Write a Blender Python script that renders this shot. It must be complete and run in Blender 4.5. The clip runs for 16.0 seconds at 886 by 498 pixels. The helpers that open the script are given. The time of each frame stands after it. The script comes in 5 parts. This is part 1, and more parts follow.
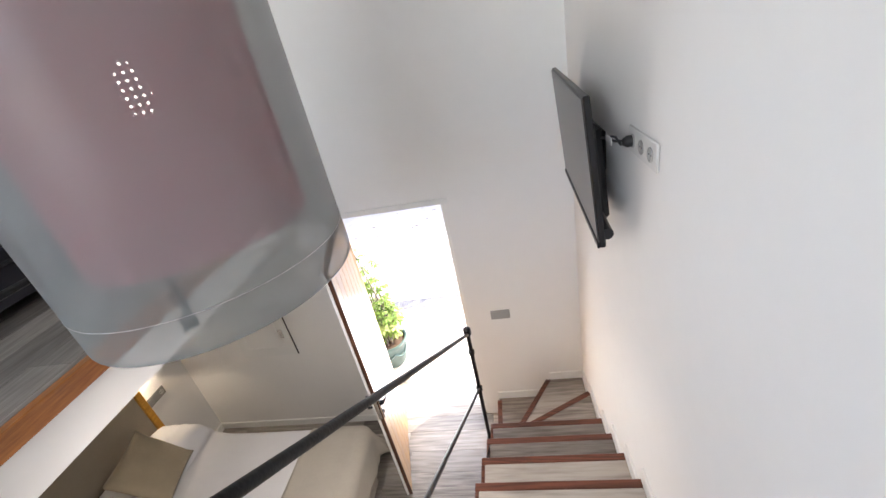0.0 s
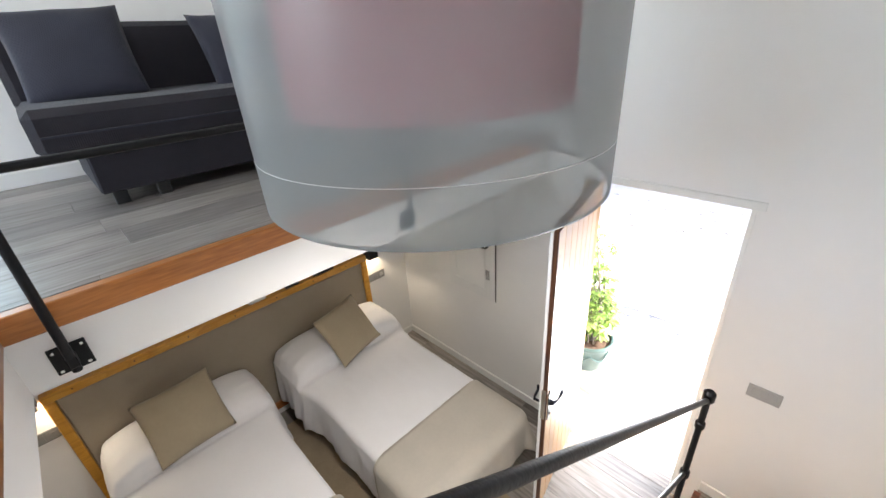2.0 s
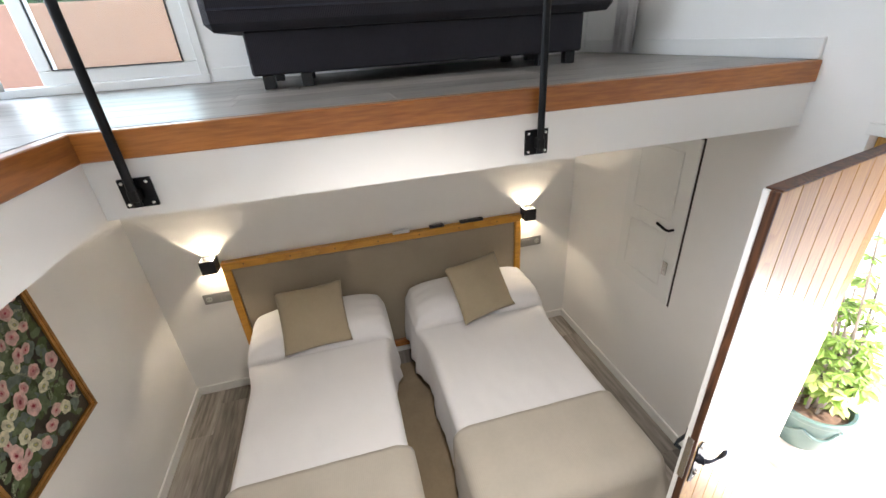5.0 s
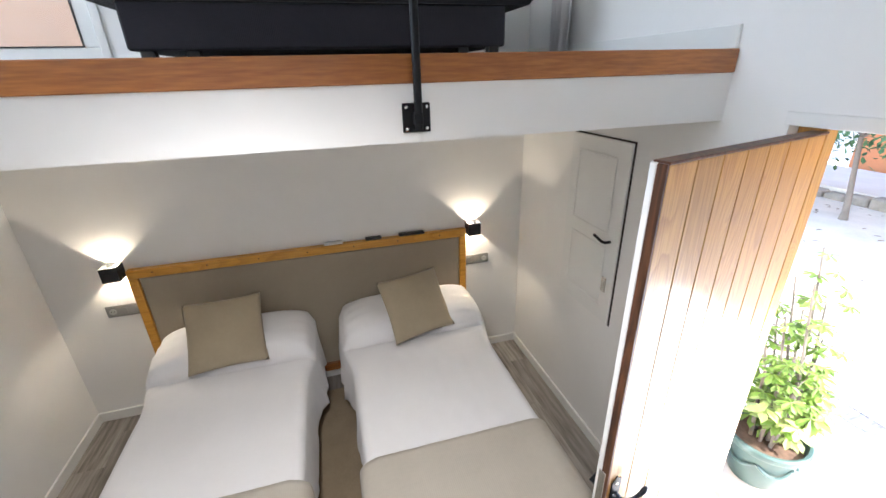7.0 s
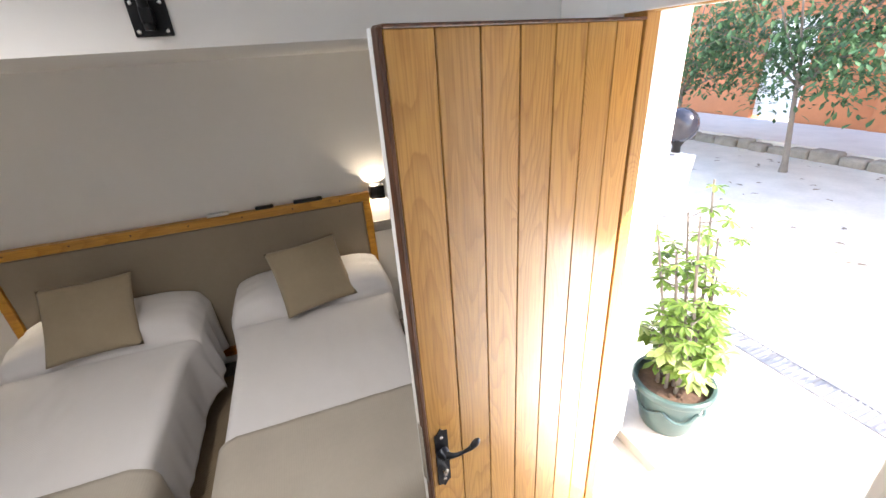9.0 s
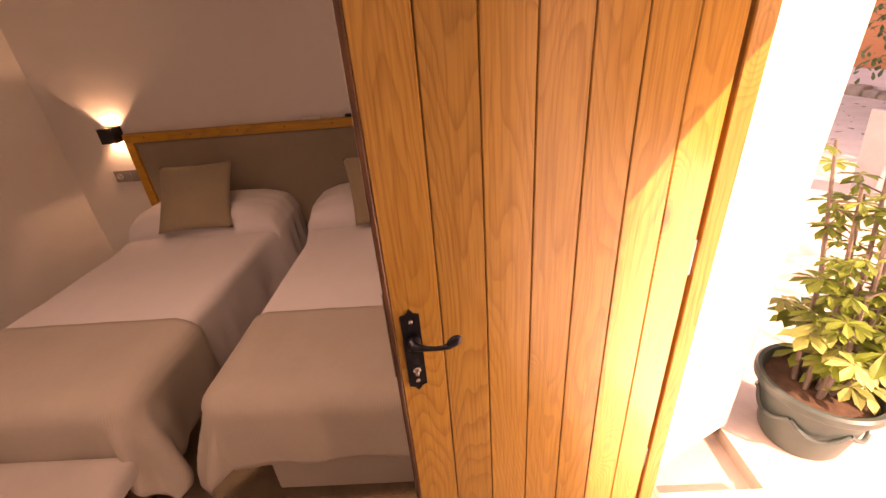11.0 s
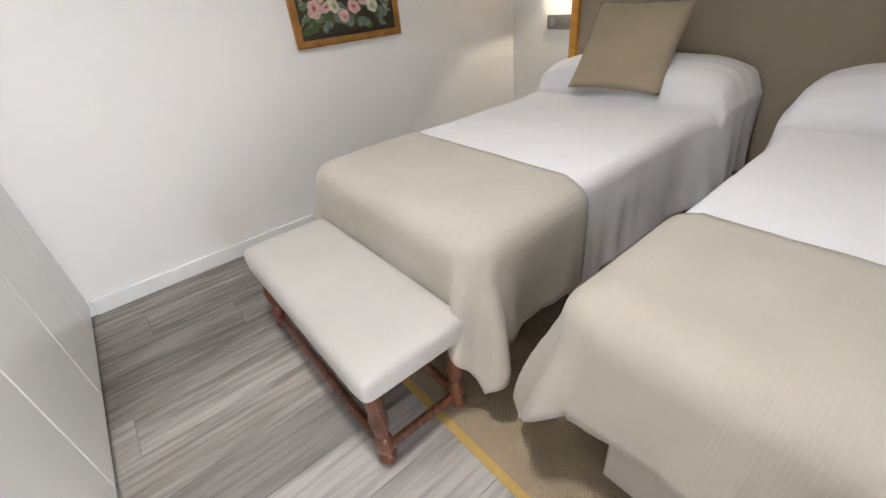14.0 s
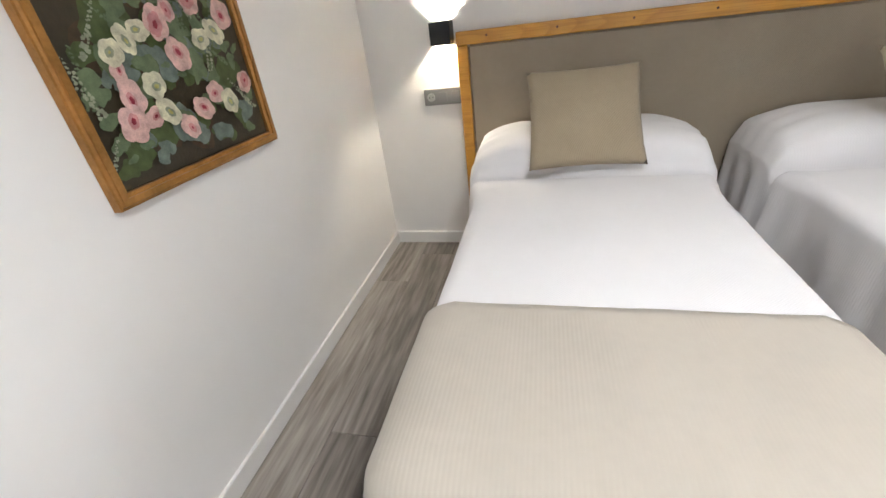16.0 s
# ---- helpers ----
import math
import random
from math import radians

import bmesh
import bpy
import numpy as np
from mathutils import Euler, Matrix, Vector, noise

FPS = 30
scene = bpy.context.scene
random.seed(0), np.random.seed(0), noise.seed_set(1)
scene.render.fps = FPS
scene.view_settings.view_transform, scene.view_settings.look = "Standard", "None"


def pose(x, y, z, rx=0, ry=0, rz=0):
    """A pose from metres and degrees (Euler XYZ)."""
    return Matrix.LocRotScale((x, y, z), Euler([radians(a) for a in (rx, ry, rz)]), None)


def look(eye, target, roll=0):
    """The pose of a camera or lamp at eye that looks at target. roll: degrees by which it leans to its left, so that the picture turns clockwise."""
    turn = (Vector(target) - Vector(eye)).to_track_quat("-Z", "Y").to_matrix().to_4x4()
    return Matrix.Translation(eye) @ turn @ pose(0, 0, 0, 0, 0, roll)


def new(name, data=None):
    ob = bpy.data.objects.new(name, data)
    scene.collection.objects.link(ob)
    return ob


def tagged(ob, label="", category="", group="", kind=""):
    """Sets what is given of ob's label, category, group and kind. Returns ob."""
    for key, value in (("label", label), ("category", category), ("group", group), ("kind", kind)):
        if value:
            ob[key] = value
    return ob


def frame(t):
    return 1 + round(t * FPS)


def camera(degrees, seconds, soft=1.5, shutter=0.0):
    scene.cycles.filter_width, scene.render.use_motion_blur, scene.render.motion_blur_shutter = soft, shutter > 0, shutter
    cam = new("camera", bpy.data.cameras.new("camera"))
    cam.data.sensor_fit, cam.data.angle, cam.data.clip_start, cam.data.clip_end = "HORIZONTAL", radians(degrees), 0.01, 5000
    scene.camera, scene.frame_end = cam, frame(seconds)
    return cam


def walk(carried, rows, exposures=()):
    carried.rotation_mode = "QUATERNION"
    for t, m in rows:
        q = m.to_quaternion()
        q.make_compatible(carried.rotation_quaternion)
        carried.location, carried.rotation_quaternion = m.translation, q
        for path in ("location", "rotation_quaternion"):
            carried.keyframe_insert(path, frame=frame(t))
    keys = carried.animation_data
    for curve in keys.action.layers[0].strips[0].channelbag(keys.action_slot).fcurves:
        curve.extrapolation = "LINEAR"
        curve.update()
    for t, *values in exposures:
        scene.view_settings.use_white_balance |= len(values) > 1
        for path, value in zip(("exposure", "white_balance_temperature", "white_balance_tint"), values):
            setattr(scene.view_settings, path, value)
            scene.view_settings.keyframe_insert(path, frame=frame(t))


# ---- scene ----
cam = camera(94.4, 16.0)

PATH = [
    (0, (0.083, 0.284, 3.034), (-0.27, 2.027, 2.119), -12.6),
    (0.5, (0.088, 0.397, 3.001), (-0.496, 2.07, 2.073), -11.5),
    (1, (0.04, 0.451, 2.924), (-0.69, 2.067, 1.999), -7.5),
    (1.5, (-0.043, 0.563, 2.839), (-1.022, 2.073, 1.967), -4.5),
    (2, (-0.097, 0.624, 2.806), (-1.405, 1.838, 1.903), -3.8),
    (2.5, (-0.06, 0.728, 2.749), (-1.695, 1.487, 1.883), -9.3),
    (3, (-0.05, 0.826, 2.697), (-1.644, 1.639, 1.802), -5.7),
    (3.5, (-0.125, 0.864, 2.629), (-1.861, 1.419, 1.805), -5.9),
    (6, (-0.192, 1.22, 2.358), (-1.898, 1.641, 1.403), -2.6),
    (6.5, (-0.186, 1.317, 2.317), (-1.833, 1.939, 1.368), -2.6),
    (7, (-0.222, 1.403, 2.223), (-1.994, 1.89, 1.434), -1.6),
    (7.5, (-0.233, 1.525, 2.178), (-1.999, 1.923, 1.329), -5.6),
    (8, (-0.208, 1.641, 2.089), (-1.92, 2.189, 1.212), -4.4),
    (8.5, (-0.16, 1.793, 2.046), (-1.875, 2.364, 1.19), -4.2),
    (11, (-0.229, 2.259, 1.56), (-2.003, 2.193, 0.638), -4.8),
    (11.5, (-0.288, 2.274, 1.487), (-1.992, 1.682, 0.622), -5.5),
    (12, (-0.345, 2.266, 1.384), (-1.834, 1.146, 0.658), -4.6),
    (12.5, (-0.44, 2.254, 1.298), (-1.791, 1.025, 0.483), -5.4),
    (13, (-0.495, 2.094, 1.16), (-1.431, 0.537, 0.323), -4.4),
    (13.5, (-0.559, 1.948, 1.142), (-1.275, 0.371, 0.141), -8.1),
    (14, (-0.623, 1.739, 1.099), (-1.642, 0.395, 0.023), -5.9),
    (14.5, (-0.774, 1.507, 1.15), (-1.98, 0.149, 0.313), -8.7),
    (15, (-0.833, 1.194, 1.172), (-2.231, 0.057, 0.305), -5.4),
    (15.5, (-0.81, 0.846, 1.18), (-2.409, 0.04, 0.289), -8.6),
    (16, (-0.853, 0.505, 1.174), (-2.545, 0.032, 0.219), -7.2),
]
EXPOSURES = [(0, 3.0, 6800, 16), (1.5, 3.35, 6600, 12), (3.5, 3.2, 6900, 13), (6, 3.5, 6500, 12), (7, 3.45, 6300, 12), (8.7, 3.15, 6200, 11), (10.8, 2.3, 15000, 66), (11.4, 2.4, 15000, 60), (12.05, 3.35, 7100, 17), (12.4, 3.5, 6200, 11), (13.5, 3.6, 6200, 12), (14.5, 3.7, 6400, 12), (16, 3.98, 6200, 11)]
walk(cam, [(t, look(e, g, r)) for t, e, g, r in PATH], EXPOSURES)

# ---- world, sun, large lights ----
SUN_DIR = Vector((0.727, 0.687, 0.83)).normalized()
world = bpy.data.worlds.new("sky_world")
scene.world = world
world.use_nodes = True
_n = world.node_tree.nodes
_sky = _n.new("ShaderNodeTexSky")
_sky.sky_type, _sky.sun_disc = "NISHITA", False
_sky.sun_elevation = math.asin(SUN_DIR.z)
_sky.sun_rotation = math.atan2(SUN_DIR.x, SUN_DIR.y)
_bg = _n["Background"]
_bg.inputs["Strength"].default_value = 0.15
world.node_tree.links.new(_sky.outputs[0], _bg.inputs[0])


def lamp(name, kind, energy, colour, m, **more):
    data = bpy.data.lights.new(name, kind)
    data.energy, data.color = energy, colour
    for key, value in more.items():
        if key == "size": data.size = value
        if key == "size_y": data.shape, data.size_y = "RECTANGLE", value
        if key == "angle": data.angle = value
        if key == "radius": data.shadow_soft_size = value
        if key == "cone": data.spot_size, data.spot_blend = value, 1.0
    ob = new(name, data)
    ob.matrix_basis = m
    return ob


lamp("sun", "SUN", 2.0, (1.0, 0.95, 0.87), look(SUN_DIR * 30, (0, 0, 0)), angle=radians(0.5))
# added lamp for a window assumed behind the view, lights the upper walls
lamp("assumed_south_daylight", "AREA", 6.5, (0.93, 0.97, 1.0), look((-1.4, -2.55, 3.6), (-1.2, 2.0, 2.9)), size=1.9, size_y=1.4)
# balcony and doorway lamps stand in for sky and courtyard light
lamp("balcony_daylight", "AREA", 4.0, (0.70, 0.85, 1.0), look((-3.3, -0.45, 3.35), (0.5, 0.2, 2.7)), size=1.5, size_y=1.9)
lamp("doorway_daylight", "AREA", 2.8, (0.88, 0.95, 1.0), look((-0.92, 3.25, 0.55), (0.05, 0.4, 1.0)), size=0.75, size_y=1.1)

# ---- materials ----


def material(name, colour, rough=0.5, metal=0.0, vary=0.06, scale=6.0, bump=0.0, bump_scale=60.0, stretch=(1, 1, 1), spec=0.5, per_piece=0.0):
    """Paint, cloth, metal: two scales of noise in the colour, fine relief."""
    m = bpy.data.materials.new(name)
    m.use_nodes = True
    t = m.node_tree
    b = t.nodes["Principled BSDF"]
    b.inputs["Roughness"].default_value, b.inputs["Metallic"].default_value = rough, metal
    b.inputs["Specular IOR Level"].default_value = spec
    co = t.nodes.new("ShaderNodeTexCoord")
    mp = t.nodes.new("ShaderNodeMapping")
    mp.inputs["Scale"].default_value = stretch
    t.links.new(co.outputs["Object"], mp.inputs[0])
    n1, n2 = t.nodes.new("ShaderNodeTexNoise"), t.nodes.new("ShaderNodeTexNoise")
    n1.inputs["Scale"].default_value, n2.inputs["Scale"].default_value = scale, scale * 9
    n1.inputs["Detail"].default_value, n2.inputs["Detail"].default_value = 4, 3
    for n in (n1, n2):
        t.links.new(mp.outputs[0], n.inputs["Vector"])
    add = t.nodes.new("ShaderNodeMath")
    add.operation = "MULTIPLY_ADD"
    add.inputs[1].default_value = 0.4
    t.links.new(n2.outputs["Fac"], add.inputs[0])
    t.links.new(n1.outputs["Fac"], add.inputs[2])
    ramp = t.nodes.new("ShaderNodeValToRGB")
    ramp.color_ramp.elements[0].position, ramp.color_ramp.elements[1].position = 0.4, 1.0
    ramp.color_ramp.elements[0].color = (*[c * (1 - vary) for c in colour], 1)
    ramp.color_ramp.elements[1].color = (*[min(1, c * (1 + vary)) for c in colour], 1)
    t.links.new(add.outputs[0], ramp.inputs[0])
    out = ramp.outputs[0]
    if per_piece:
        info = t.nodes.new("ShaderNodeObjectInfo")
        rng = t.nodes.new("ShaderNodeMapRange")
        rng.inputs["To Min"].default_value, rng.inputs["To Max"].default_value = 1 - per_piece, 1 + per_piece
        t.links.new(info.outputs["Random"], rng.inputs["Value"])
        hsv = t.nodes.new("ShaderNodeHueSaturation")
        t.links.new(rng.outputs[0], hsv.inputs["Value"])
        t.links.new(out, hsv.inputs["Color"])
        out = hsv.outputs[0]
    t.links.new(out, b.inputs["Base Color"])
    if bump:
        nb = t.nodes.new("ShaderNodeTexNoise")
        nb.inputs["Scale"].default_value, nb.inputs["Detail"].default_value = bump_scale, 3
        t.links.new(mp.outputs[0], nb.inputs["Vector"])
        bp = t.nodes.new("ShaderNodeBump")
        bp.inputs["Strength"].default_value, bp.inputs["Distance"].default_value = bump, 0.003
        t.links.new(nb.outputs["Fac"], bp.inputs["Height"])
        t.links.new(bp.outputs[0], b.inputs["Normal"])
    return m


def wood(name, dark, light, axis=2, rough=0.35, ring=16.0, grain=60.0, per_piece=0.12, coat=0.0, knots=True, contrast=1.0):
    """Wood with long grain along the given axis, drawn out rings, knots, and a tone of its own for each board."""
    m = bpy.data.materials.new(name)
    m.use_nodes = True
    t = m.node_tree
    b = t.nodes["Principled BSDF"]
    b.inputs["Roughness"].default_value = rough
    b.inputs["Coat Weight"].default_value = coat
    b.inputs["Coat Roughness"].default_value = 0.15
    co = t.nodes.new("ShaderNodeTexCoord")
    info = t.nodes.new("ShaderNodeObjectInfo")
    off = t.nodes.new("ShaderNodeVectorMath")
    off.operation = "MULTIPLY_ADD"
    sc = t.nodes.new("ShaderNodeCombineXYZ")
    for i in range(3):
        t.links.new(info.outputs["Random"], sc.inputs[i])
    off.inputs[1].default_value = (7.3, 5.1, 9.7)
    t.links.new(sc.outputs[0], off.inputs[0])
    t.links.new(co.outputs["Object"], off.inputs[2])
    mp = t.nodes.new("ShaderNodeMapping")
    stretch = [1.0, 1.0, 1.0]
    stretch[axis] = 0.09
    mp.inputs["Scale"].default_value = stretch
    t.links.new(off.outputs[0], mp.inputs[0])
    big, fine = t.nodes.new("ShaderNodeTexNoise"), t.nodes.new("ShaderNodeTexNoise")
    big.inputs["Scale"].default_value, big.inputs["Detail"].default_value = ring * 0.35, 2
    big.inputs["Distortion"].default_value = 0.6
    fine.inputs["Scale"].default_value, fine.inputs["Detail"].default_value = grain * 2, 4
    t.links.new(mp.outputs[0], big.inputs["Vector"])
    t.links.new(mp.outputs[0], fine.inputs["Vector"])
    sw = t.nodes.new("ShaderNodeMath")
    sw.operation = "MULTIPLY"
    sw.inputs[1].default_value = ring * 6.0
    t.links.new(big.outputs["Fac"], sw.inputs[0])
    sn = t.nodes.new("ShaderNodeMath")
    sn.operation = "SINE"
    t.links.new(sw.outputs[0], sn.inputs[0])
    mix = t.nodes.new("ShaderNodeMath")
    mix.operation = "MULTIPLY_ADD"
    mix.inputs[1].default_value = 0.22 * contrast
    t.links.new(sn.outputs[0], mix.inputs[0])
    t.links.new(fine.outputs["Fac"], mix.inputs[2])
    ramp = t.nodes.new("ShaderNodeValToRGB")
    ramp.color_ramp.elements[0].position, ramp.color_ramp.elements[1].position = 0.2, 0.75
    ramp.color_ramp.elements[0].color, ramp.color_ramp.elements[1].color = (*dark, 1), (*light, 1)
    t.links.new(mix.outputs[0], ramp.inputs[0])
    out = ramp.outputs[0]
    if knots:
        kmap = t.nodes.new("ShaderNodeMapping")
        ks = [1.0, 1.0, 1.0]
        ks[axis] = 0.5
        kmap.inputs["Scale"].default_value = ks
        t.links.new(off.outputs[0], kmap.inputs[0])
        v = t.nodes.new("ShaderNodeTexVoronoi")
        v.inputs["Scale"].default_value = 5.0
        t.links.new(kmap.outputs[0], v.inputs["Vector"])
        kr = t.nodes.new("ShaderNodeMapRange")
        kr.inputs["From Min"].default_value, kr.inputs["From Max"].default_value = 0.05, 0.13
        kr.inputs["To Min"].default_value, kr.inputs["To Max"].default_value = 0.55, 0.0
        t.links.new(v.outputs["Distance"], kr.inputs["Value"])
        km = t.nodes.new("ShaderNodeMix")
        km.data_type = "RGBA"
        t.links.new(kr.outputs[0], km.inputs["Factor"])
        t.links.new(out, km.inputs["A"])
        km.inputs["B"].default_value = (*[c * 0.5 for c in dark], 1)
        out = km.outputs["Result"]
    rng = t.nodes.new("ShaderNodeMapRange")
    rng.inputs["To Min"].default_value, rng.inputs["To Max"].default_value = 1 - per_piece, 1 + per_piece
    t.links.new(info.outputs["Random"], rng.inputs["Value"])
    hsv = t.nodes.new("ShaderNodeHueSaturation")
    t.links.new(rng.outputs[0], hsv.inputs["Value"])
    t.links.new(out, hsv.inputs["Color"])
    t.links.new(hsv.outputs[0], b.inputs["Base Color"])
    bp = t.nodes.new("ShaderNodeBump")
    bp.inputs["Strength"].default_value, bp.inputs["Distance"].default_value = 0.15, 0.002
    t.links.new(fine.outputs["Fac"], bp.inputs["Height"])
    t.links.new(bp.outputs[0], b.inputs["Normal"])
    return m


def pine(name, dark, light, axis=2, rough=0.35, lines=26.0, coat=0.0, per_piece=0.1, knot_size=3.4):
    """Varnished pine: growth lines that arch along the board and bend round the knots, fine pores, a tone of its own for each board."""
    m = bpy.data.materials.new(name)
    m.use_nodes = True
    t = m.node_tree
    b = t.nodes["Principled BSDF"]
    b.inputs["Roughness"].default_value = rough
    b.inputs["Coat Weight"].default_value, b.inputs["Coat Roughness"].default_value = coat, 0.18
    co, info = t.nodes.new("ShaderNodeTexCoord"), t.nodes.new("ShaderNodeObjectInfo")
    sc, off = t.nodes.new("ShaderNodeCombineXYZ"), t.nodes.new("ShaderNodeVectorMath")
    for i in range(3):
        t.links.new(info.outputs["Random"], sc.inputs[i])
    off.operation = "MULTIPLY_ADD"
    off.inputs[1].default_value = (17.3, 15.1, 19.7)
    t.links.new(sc.outputs[0], off.inputs[0])
    t.links.new(co.outputs["Object"], off.inputs[2])

    def field(kind, along, scale, detail=1.0):
        mp = t.nodes.new("ShaderNodeMapping")
        st = [1.0, 1.0, 1.0]
        st[axis] = along
        mp.inputs["Scale"].default_value = st
        t.links.new(off.outputs[0], mp.inputs[0])
        n = t.nodes.new(kind)
        n.inputs["Scale"].default_value = scale
        if kind == "ShaderNodeTexNoise":
            n.inputs["Detail"].default_value = detail
        t.links.new(mp.outputs[0], n.inputs["Vector"])
        return n

    def calc(op, x, y, z=None):
        n = t.nodes.new("ShaderNodeMath")
        n.operation = op
        for i, v in enumerate((x, y, z)):
            if v is None:
                continue
            if isinstance(v, float):
                n.inputs[i].default_value = v
            else:
                t.links.new(v, n.inputs[i])
        return n.outputs[0]

    def remap(v, a, c, lo, hi):
        n = t.nodes.new("ShaderNodeMapRange")
        n.interpolation_type = "SMOOTHSTEP"
        for key, x in (("From Min", a), ("From Max", c), ("To Min", lo), ("To Max", hi)):
            n.inputs[key].default_value = x
        t.links.new(v, n.inputs["Value"])
        return n.outputs[0]

    broad = field("ShaderNodeTexNoise", 0.13, 5.0, 1.0).outputs["Fac"]
    wobble = field("ShaderNodeTexNoise", 0.30, 17.0, 2.0).outputs["Fac"]
    pores = field("ShaderNodeTexNoise", 0.03, 190.0, 3.0).outputs["Fac"]
    cloudy = field("ShaderNodeTexNoise", 0.4, 6.0, 2.0).outputs["Fac"]
    knot = field("ShaderNodeTexVoronoi", 0.42, knot_size).outputs["Distance"]
    total = calc("MULTIPLY_ADD", wobble, 0.05, broad)
    total = calc("ADD", total, remap(knot, 0.0, 0.26, 0.30, 0.0))
    saw = calc("FRACT", calc("MULTIPLY", total, lines), 0.0)
    ramp = t.nodes.new("ShaderNodeValToRGB")
    e = ramp.color_ramp.elements
    mid = [0.68 * p + 0.32 * q for p, q in zip(light, dark)]
    e[0].position, e[0].color = 0.0, (*light, 1)
    e[1].position, e[1].color = 1.0, (*light, 1)
    for pos, colour in ((0.45, light), (0.80, mid), (0.91, [0.55 * p + 0.45 * q for p, q in zip(light, dark)])):
        x = e.new(pos)
        x.color = (*colour, 1)
    t.links.new(saw, ramp.inputs[0])

    def tint(fac, base, colour, mode="MIX"):
        n = t.nodes.new("ShaderNodeMix")
        n.data_type, n.blend_type = "RGBA", mode
        t.links.new(fac, n.inputs["Factor"])
        t.links.new(base, n.inputs["A"])
        n.inputs["B"].default_value = (*colour, 1)
        return n.outputs["Result"]

    out = tint(remap(cloudy, 0.35, 0.7, 0.0, 0.30), ramp.outputs[0], mid)
    out = tint(remap(pores, 0.40, 0.75, 0.0, 0.5), out, dark)
    out = tint(remap(knot, 0.03, 0.10, 0.8, 0.0), out, [c * 0.45 for c in dark])
    rng = t.nodes.new("ShaderNodeMapRange")
    rng.inputs["To Min"].default_value, rng.inputs["To Max"].default_value = 1 - per_piece, 1 + per_piece
    t.links.new(info.outputs["Random"], rng.inputs["Value"])
    hsv = t.nodes.new("ShaderNodeHueSaturation")
    t.links.new(rng.outputs[0], hsv.inputs["Value"])
    t.links.new(out, hsv.inputs["Color"])
    t.links.new(hsv.outputs[0], b.inputs["Base Color"])
    bp = t.nodes.new("ShaderNodeBump")
    bp.inputs["Strength"].default_value, bp.inputs["Distance"].default_value = 0.12, 0.002
    t.links.new(pores, bp.inputs["Height"])
    t.links.new(bp.outputs[0], b.inputs["Normal"])
    return m


def weave(name, colour, size=300.0, depth=0.3, rough=0.9, vary=0.08, ribs=(1, 1, 0)):
    """Woven cloth: threads crossing, with a soft uneven tone."""
    m = material(name, colour, rough, 0, vary, 5.0, spec=0.2)
    t = m.node_tree
    b = t.nodes["Principled BSDF"]
    b.inputs["Sheen Weight"].default_value = 0.15
    co = t.nodes.new("ShaderNodeTexCoord")
    hs = None
    for i, on in enumerate(ribs):
        if not on:
            continue
        sep = t.nodes.new("ShaderNodeSeparateXYZ")
        t.links.new(co.outputs["Object"], sep.inputs[0])
        mu = t.nodes.new("ShaderNodeMath")
        mu.operation = "MULTIPLY"
        mu.inputs[1].default_value = size * on
        t.links.new(sep.outputs[i], mu.inputs[0])
        si = t.nodes.new("ShaderNodeMath")
        si.operation = "SINE"
        t.links.new(mu.outputs[0], si.inputs[0])
        if hs is None:
            hs = si
        else:
            mx = t.nodes.new("ShaderNodeMath")
            mx.operation = "MULTIPLY"
            t.links.new(hs.outputs[0], mx.inputs[0])
            t.links.new(si.outputs[0], mx.inputs[1])
            hs = mx
    bp = t.nodes.new("ShaderNodeBump")
    bp.inputs["Strength"].default_value, bp.inputs["Distance"].default_value = depth, 0.002
    t.links.new(hs.outputs[0], bp.inputs["Height"])
    t.links.new(bp.outputs[0], b.inputs["Normal"])
    return m


def glass(name, tint=(1, 1, 1)):
    m = bpy.data.materials.new(name)
    m.use_nodes = True
    t = m.node_tree
    t.nodes.remove(t.nodes["Principled BSDF"])
    tr, gl, mx, fr = (t.nodes.new("ShaderNode" + n) for n in ("BsdfTransparent", "BsdfGlossy", "MixShader", "Fresnel"))
    tr.inputs[0].default_value = (*tint, 1)
    gl.inputs["Roughness"].default_value = 0.02
    fr.inputs[0].default_value = 1.45
    t.links.new(fr.outputs[0], mx.inputs[0])
    t.links.new(tr.outputs[0], mx.inputs[1])
    t.links.new(gl.outputs[0], mx.inputs[2])
    t.links.new(mx.outputs[0], t.nodes["Material Output"].inputs[0])
    return m


